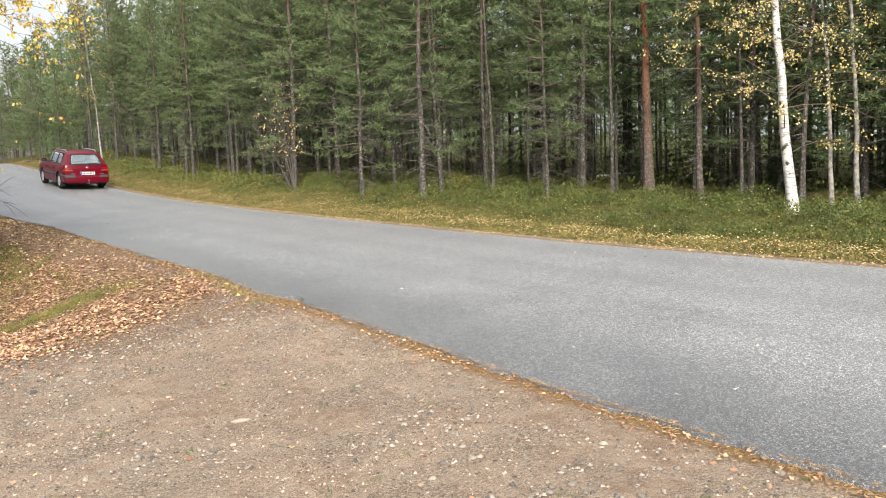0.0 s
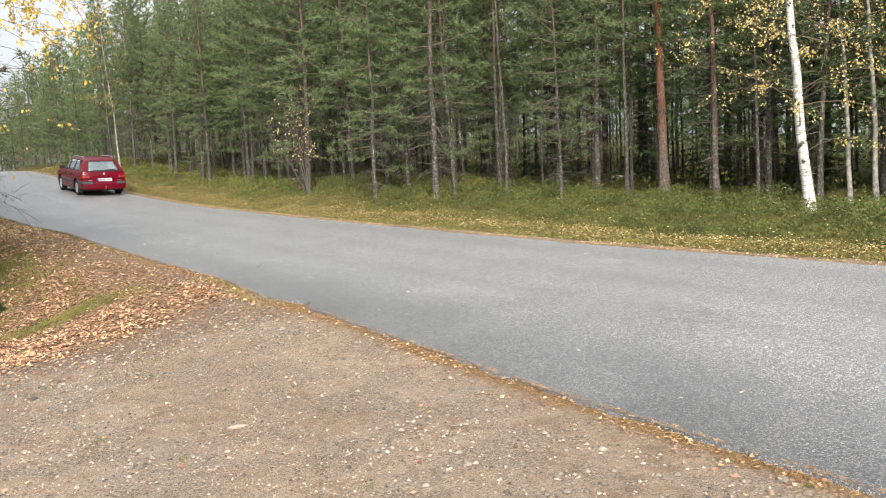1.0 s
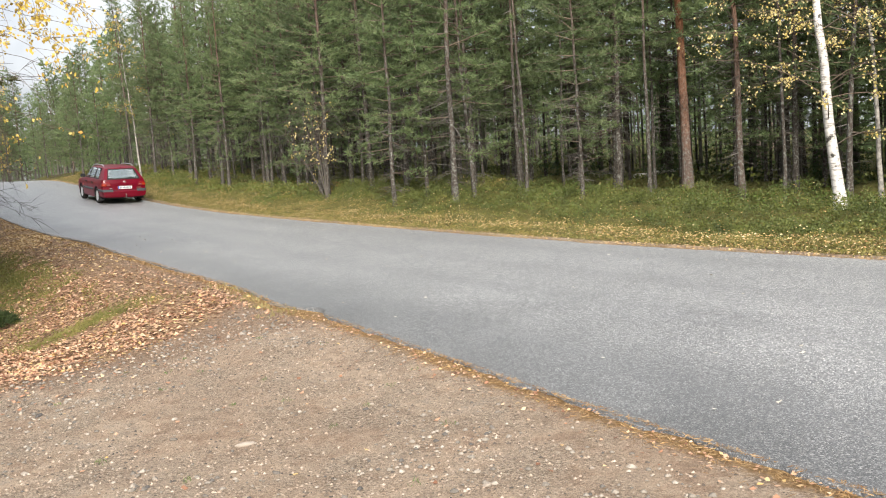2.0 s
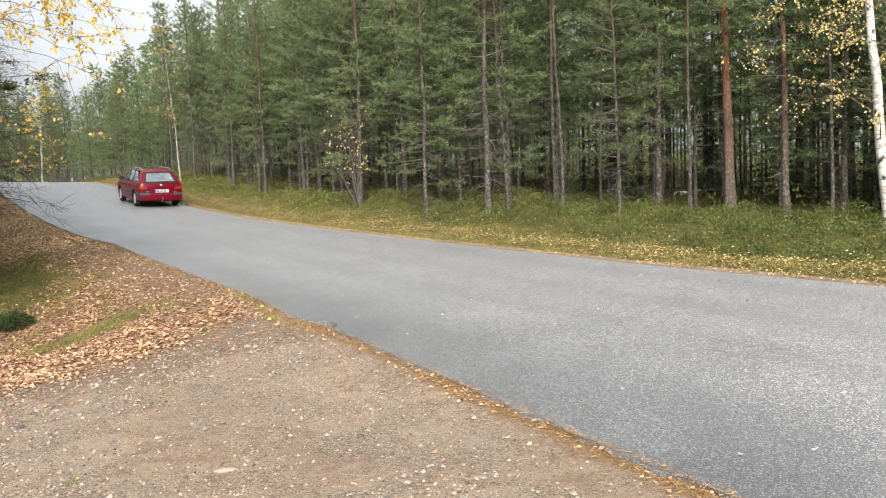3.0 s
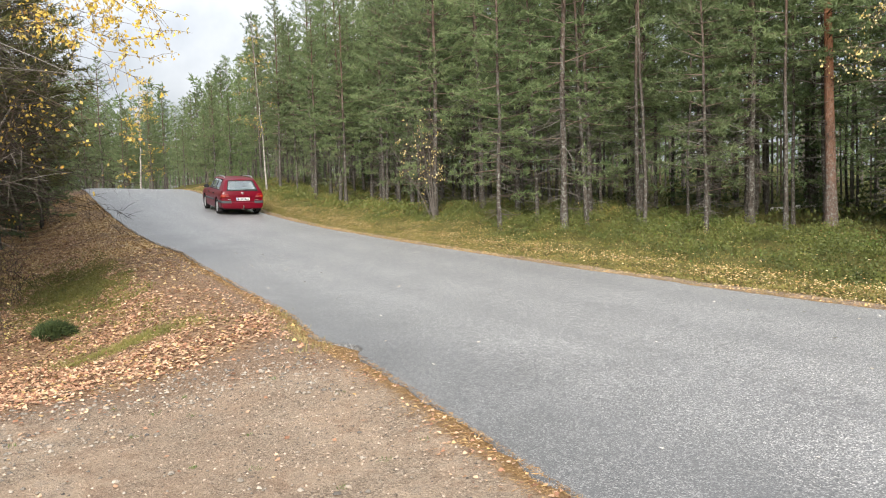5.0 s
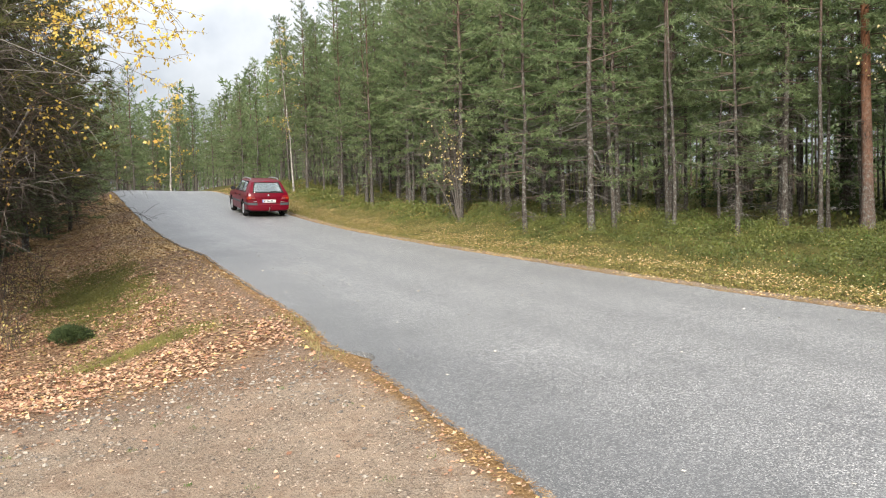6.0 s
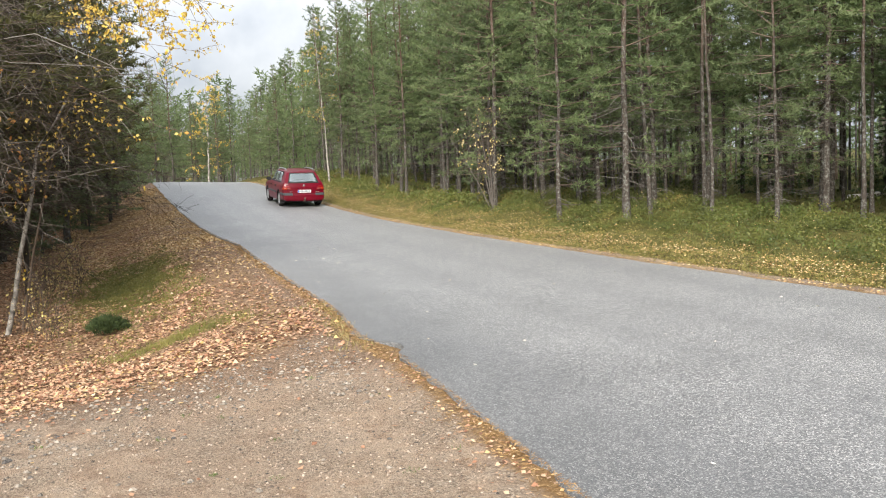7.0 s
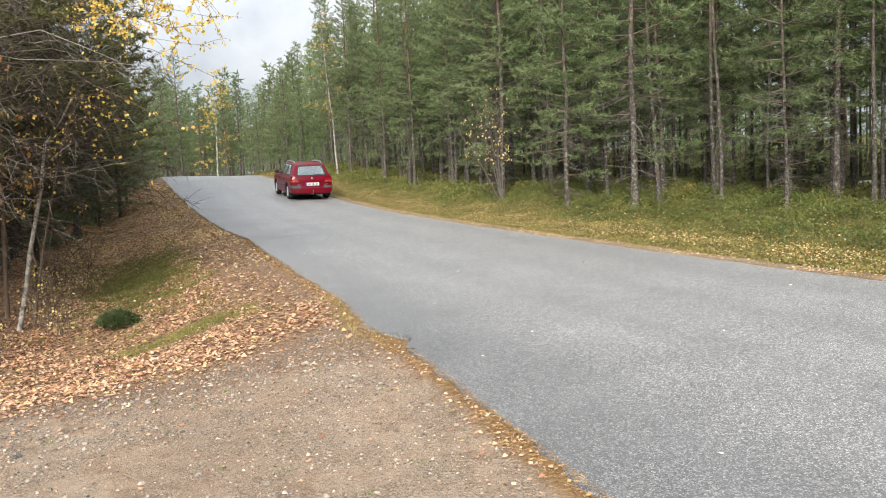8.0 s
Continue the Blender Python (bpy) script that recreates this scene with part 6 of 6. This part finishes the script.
    v, f = scatter_quads(x, y, road_z(x, y) + 0.018, 0.04, rng, 0.3)
    tagged(new("road_leaves", fast_mesh("road_leaves", v, f, PALE_LEAF, True)), "small pale leaves scattered on asphalt", "leaves", kind="stuff")


def fallen_needles():
    rng = np.random.default_rng(43)
    s = rng.uniform(-8, 26, 32000)
    off = np.abs(rng.normal(0, 0.12, 32000)) - 0.03
    keep = rng.uniform(0, 1, 32000) < (0.3 + 0.7 * lattice(s * 2.2, s * 0, 15)) * np.clip(1.3 - s / 25, 0.3, 1)
    s, off = s[keep], off[keep]
    n = near_edge(s) - off
    s2 = rng.uniform(-12, 40, 9000)
    n2 = far_edge(s2) + np.abs(rng.normal(0, 0.13, 9000)) - 0.04
    s, n = np.concatenate([s, s2]), np.concatenate([n, n2])
    x, y = to_xy(s, n)
    z = np.maximum(surface_z(x, y) - 0.008, np.where((n > near_edge(s) - 0.02) & (n < far_edge(s) + 0.02), road_z(x, y) + 0.016, -9)) + rng.uniform(0, 0.018, len(s))
    k = len(s)
    a = rng.uniform(0, 6.28, k)
    d = np.stack([np.cos(a), np.sin(a), rng.normal(0, 0.16, k)], -1) * rng.uniform(0.02, 0.048, (k, 1))
    w = np.stack([-np.sin(a), np.cos(a), rng.normal(0, 0.4, k)], -1) * 0.0015
    c = np.stack([x, y, z], -1)
    v = np.stack([c - d * 0.5 - w, c + d * 0.5 - w, c + d * 0.5 + w, c - d * 0.5 + w], 1).reshape(-1, 3)
    tagged(new("needle_litter", fast_mesh("needle_litter", v, np.arange(4 * k).reshape(-1, 4), STRAW, True)), "orange fallen pine needles along the asphalt edge", "needles", kind="stuff")


def stone_shape(rng, rows=3, cols=6):
    lat, lon = np.linspace(-1.3, 1.45, rows + 1), np.arange(cols) * 2 * np.pi / cols
    v = [(0, 0, -0.5)]
    for q in np.linspace(-0.6, 0.9, rows):
        for a in lon:
            r = np.cos(q) * rng.uniform(0.8, 1.15)
            v.append((r * np.cos(a), r * np.sin(a) * 0.75, 0.42 * np.sin(q)))
    v.append((0, 0, 0.45))
    f = []
    for j in range(cols):
        j2 = (j + 1) % cols
        f.append((0, 1 + j2, 1 + j))
        for i in range(rows - 1):
            a, b, c, d = 1 + i * cols + j, 1 + i * cols + j2, 1 + (i + 1) * cols + j2, 1 + (i + 1) * cols + j
            f += [(a, b, c), (a, c, d)]
        f.append((1 + (rows - 1) * cols + j, 1 + (rows - 1) * cols + j2, len(v) - 1))
    return np.array(v), np.array(f)


def gravel():
    rng = np.random.default_rng(47)
    # fine gravel: rough six-sided chips
    s, n, x, y = spread(70000, -8.5, 4.6, -7, 0.0, rng, lambda s, n: (0.22 + 0.78 * smooth(0.6 * lattice(s * 0.9, n * 0.9, 21) + 0.4 * lattice(s * 2.7, n * 2.7, 22), 0.38, 0.66)) * smooth(near_edge(s) - n, 0.05, 0.5) * (1 - 0.8 * smooth(s - litter_start(n), -0.3, 0.4)))
    k = len(s)
    z = surface_z(x, y) - 0.010
    base = np.array([(1, 0, 0), (0.3, 0.9, 0.05), (-0.8, 0.55, 0), (-0.7, -0.6, 0.05), (0.45, -0.8, 0), (0, 0, 0.7)])
    face = np.array([(0, 1, 5), (1, 2, 5), (2, 3, 5), (3, 4, 5), (4, 0, 5)])
    a, size = rng.uniform(0, 6.28, k), 0.004 + 0.011 * rng.uniform(0, 1, k) ** 3
    shape = base[None] * rng.uniform(0.65, 1.3, (k, 6, 3)) * size[:, None, None]
    ca, sa = np.cos(a)[:, None], np.sin(a)[:, None]
    v = np.stack([shape[..., 0] * ca - shape[..., 1] * sa + x[:, None], shape[..., 0] * sa + shape[..., 1] * ca + y[:, None], shape[..., 2] + z[:, None]], -1).reshape(-1, 3)
    f = (np.arange(k)[:, None, None] * 6 + face[None]).reshape(-1, 3)
    tagged(new("gravel", fast_mesh("gravel", v, f, STONE, True)), "loose grey and tan gravel on packed sand", "gravel", kind="stuff")
    # coarser stones pressed into the sand
    s, n, x, y = spread(15000, -8.5, 4.4, -7, 0.0, rng, lambda s, n: (0.05 + 0.95 * smooth(0.6 * lattice(s * 0.7, n * 0.7, 25) + 0.4 * lattice(s * 2.1, n * 2.1, 26), 0.42, 0.68)) * smooth(near_edge(s) - n, 0.1, 0.6) * (1 - 0.8 * smooth(s - litter_start(n), -0.3, 0.4)))
    k = len(s)
    z = surface_z(x, y) - 0.008
    base = np.array([(1, 0, 0), (0.4, 0.9, 0.05), (-0.6, 0.8, 0), (-1, -0.1, 0.05), (-0.4, -0.8, 0), (0.6, -0.7, 0), (0.45, 0.1, 0.55), (-0.4, 0.2, 0.6), (0, -0.4, 0.5)])
    face = np.array([(0, 1, 6), (1, 7, 6), (1, 2, 7), (2, 3, 7), (3, 8, 7), (3, 4, 8), (4, 5, 8), (5, 6, 8), (5, 0, 6), (6, 7, 8)])
    a, size = rng.uniform(0, 6.28, k), 0.010 + 0.017 * rng.uniform(0, 1, k) ** 2.5
    shape = base[None] * rng.uniform(0.7, 1.25, (k, 9, 3)) * size[:, None, None]
    ca, sa = np.cos(a)[:, None], np.sin(a)[:, None]
    v = np.stack([shape[..., 0] * ca - shape[..., 1] * sa + x[:, None], shape[..., 0] * sa + shape[..., 1] * ca + y[:, None], shape[..., 2] + z[:, None]], -1).reshape(-1, 3)
    f = (np.arange(k)[:, None, None] * 9 + face[None]).reshape(-1, 3)
    tagged(new("coarse_gravel", fast_mesh("coarse_gravel", v, f, COBBLE, True)), "coarse grey gravel stones pressed into sand", "gravel", kind="stuff")
    # single stones that stand out
    shapes = []
    for _ in range(6):
        sv, sf = stone_shape(rng)
        shapes.append(fast_mesh("stone", sv, sf, ROCK, True))
    s, n, x, y = spread(260, -7, 4.4, -6, -0.25, rng)
    for k in range(150):
        size = rng.uniform(0.014, 0.034) * (1.35 if k % 11 == 0 else 1)
        ob = new("stone", shapes[k % 6])
        ob.matrix_basis = pose(x[k], y[k], float(surface_z(x[k], y[k])) - 0.012 + 0.12 * size, rng.normal(0, 6), rng.normal(0, 6), rng.uniform(0, 360)) @ Matrix.Scale(size, 4)
        tagged(ob, "small weathered stone lying on gravel", "stone", "stones on the gravel")
    chip = new("stone", shapes[0])
    chip.matrix_basis = pose(-1.63, 5.33, float(surface_z(-1.63, 5.33)) - 0.006, 0, 0, 20) @ Matrix.Diagonal((0.085, 0.04, 0.035, 1))
    tagged(chip, "pale flat stone chip lying on gravel", "stone", "stones on the gravel")


def low_plants():
    rng = np.random.default_rng(53)

    def clumps(name, label, category, mat, s, n, leaf, spread_r, height, count, blade=False):
        x, y = to_xy(s, n)
        m = len(s)
        pr = np.sqrt(rng.uniform(0, 1, (m, count))) * spread_r * rng.uniform(0.6, 1.3, (m, 1))
        pa = rng.uniform(0, 6.28, (m, count))
        px, py = x[:, None] + pr * np.cos(pa), y[:, None] + pr * np.sin(pa)
        tall = height * rng.uniform(0.55, 1.3, (m, 1)) * (0.25 + 2.1 * lattice(x * 0.8, y * 0.8, 31) ** 2)[:, None]
        pz = surface_z(px, py) - 0.01 + (0 if blade else 1) * tall * np.sqrt(np.clip(1 - (pr / (spread_r * 1.35)) ** 2, 0, 1)) * rng.uniform(0.25, 1.0, (m, count))
        p = np.stack([px, py, pz], -1).reshape(-1, 3)
        if blade:
            lean = rng.normal(0, 0.45, (len(p), 3)) * (1, 1, 0) + (0, 0, 1)
            v, f = blades(p, unit(lean), 1, height, leaf, 0.15, rng)
        else:
            v, f = leaf_quads(p, leaf, rng, -0.7)
        tagged(new(name, fast_mesh(name, v, f, mat, True)), label, category, kind="stuff")

    def place(count, s0, s1, past0, past1, keep):
        s, past = rng.uniform(s0, s1, count), rng.uniform(past0, past1, count)
        hold = rng.uniform(0, 1, count) < keep(s, past)
        return s[hold], far_edge(s[hold]) + past[hold]

    def carpet(name, label, mat, count, s0, s1, leaf, keep, low, high, droop=-0.7):
        """Low leafy growth that follows the humps of the bank and thins out in gaps."""
        s, past = rng.uniform(s0, s1, count), 0.2 + 8.0 * rng.uniform(0, 1, count) ** 1.35
        hold = rng.uniform(0, 1, count) < keep(s, past)
        s, past = s[hold], past[hold]
        x, y = to_xy(s, far_edge(s) + past)
        tuft = 0.5 * lattice(x * 1.3, y * 1.3, 63) + 0.5 * lattice(x * 3.4, y * 3.4, 64)
        tall = low + (high - low) * smooth(past, 1.5, 3.0) * smooth(tuft, 0.28, 0.68)
        z = surface_z(x, y) - 0.01 + tall * rng.uniform(0.1, 1.0, len(s)) ** 0.6
        v, f = leaf_quads(np.stack([x, y, z], -1), leaf, rng, droop)
        tagged(new(name, fast_mesh(name, v, f, mat, True)), label, "shrubs" if high > 0.2 else "moss", kind="stuff")

    shrubby = lambda s, p: smooth(p + 1.5 * (lattice(s * 0.9, p * 0.5, 65) - 0.5), 1.8, 2.7) * (0.25 + 0.75 * smooth(lattice(s * 1.1, p * 1.4, 17), 0.25, 0.55))  # noqa: E731
    fresh = lambda s, p: shrubby(s, p) * smooth(lattice(s * 0.35, p * 0.5, 19), 0.4, 0.7) * np.where(s < 14, 1.0, 0.35)  # noqa: E731
    carpet("bilberry_shrubs", "low bilberry shrubs covering the humped forest floor", BERRY, 330000, -13, 20, 0.037, shrubby, 0.06, 0.42)
    carpet("distant_shrubs", "low green shrubs along the forest edge by the crest", BERRY, 90000, 20, 47, 0.07, shrubby, 0.06, 0.28)
    carpet("fresh_shrubs", "bright green low shrubs under the trees", GREEN_BERRY, 70000, -14, 30, 0.042, fresh, 0.1, 0.46)
    carpet("bank_moss", "golden green moss on the low bank beside the asphalt", MOSSY, 190000, -14, 46, 0.034, lambda s, p: smooth(p, 0.2, 0.5) * smooth(-p, -4.0, -2.2) * (0.4 + 0.6 * lattice(s * 1.4, p * 2.0, 27)), 0.05, 0.12)
    clumps("deep_shrubs", "low shrubs deep under the pines", "shrubs", BERRY, *place(4000, -30, 60, 9, 34, lambda s, p: 0.6 + 0 * s), 0.11, 0.5, 0.45, 14)
    clumps("verge_grass", "dry yellow-green grass on the verge", "grass", GRASS, *place(4200, -14, 46, 0.08, 3.2, lambda s, p: np.clip(1.1 - p / 3.5, 0.2, 1)), 0.0038, 0.16, 0.065, 8, True)
    # grass and moss in the ditch and by the asphalt edge
    n = rng.normal(-1.6, 0.45, 420)
    s = 6.73 - 0.45 * (n + 1.58) + rng.normal(0, 0.2, 420)
    s2, n2 = rng.normal(13.4, 2.3, 1500), rng.normal(-2.0, 0.6, 1500)
    hold = (n2 < -0.9) & (n2 > -4.2)
    clumps("ditch_grass", "short green grass among leaves in the ditch", "grass", DITCH_GRASS, np.concatenate([s, s2[hold]]), np.concatenate([n, n2[hold]]), 0.004, 0.10, 0.05, 9, True)
    clumps("ditch_moss", "mossy green plants in the leaf-filled ditch", "moss", DITCH_GRASS, s2[hold], n2[hold], 0.03, 0.15, 0.07, 14)
    s = rng.uniform(3.6, 6.4, 70)
    clumps("edge_grass", "yellow grass tufts at the broken asphalt edge", "grass", GRASS, s, near_edge(s) - np.abs(rng.normal(0.12, 0.1, 70)), 0.004, 0.07, 0.055, 10, True)
    s, n = rng.uniform(-6, 3, 60), rng.uniform(-4, -0.3, 60)
    clumps("gravel_tufts", "tiny green tufts in the gravel", "grass", GREEN_BERRY, s, n, 0.003, 0.045, 0.025, 16, True)


leaves_on_ground()
fallen_needles()
gravel()
low_plants()


# ---- small things ----
def fallen_log(ax, ay, bx, by, r, seed):
    rng = np.random.default_rng(seed)
    a, b = np.array([ax, ay, float(surface_z(ax, ay)) + 0.2]), np.array([bx, by, float(surface_z(bx, by)) + 0.24])
    k = np.linspace(0, 1, 9)[:, None]
    pile = Pile()
    pile.tube(a + (b - a) * k + rng.normal(0, 0.012, (9, 3)), r * (1 - 0.3 * k[:, 0]), 8)
    pile.tube([a + (b - a) * 0.6, a + (b - a) * 0.6 + (0.1, -0.2, 0.28)], [0.02, 0.006], 5)
    tagged(new("fallen_log", pile.mesh("fallen_log", BIRCH)), "pale fallen trunk lying among low shrubs", "log", "fallen trunks")


fallen_log(5.0, 28.9, 6.6, 29.6, 0.06, 61)
fallen_log(5.3, 29.8, 6.5, 29.4, 0.045, 62)


def marker_post(x, y):
    post = new("marker_post")
    pole = Pile()
    pole.tube([(0, 0, -0.2), (0, 0, 0.66)], [0.03, 0.03], 8)
    part("pole", pole.mesh("pole", GREY_TRIM), post, "thin grey pole")
    part("sign_plate", box_mesh("sign_plate", (0.17, 0.03, 0.26), PLATE, 0.006), post, "small white plate", pose(0, -0.04, 0.55))
    post.matrix_basis = pose(x, y, float(surface_z(x, y)), 0, 0, 30)
    return tagged(post, "small roadside marker post with a white plate", "post")


marker_post(-18.9, 41.6)
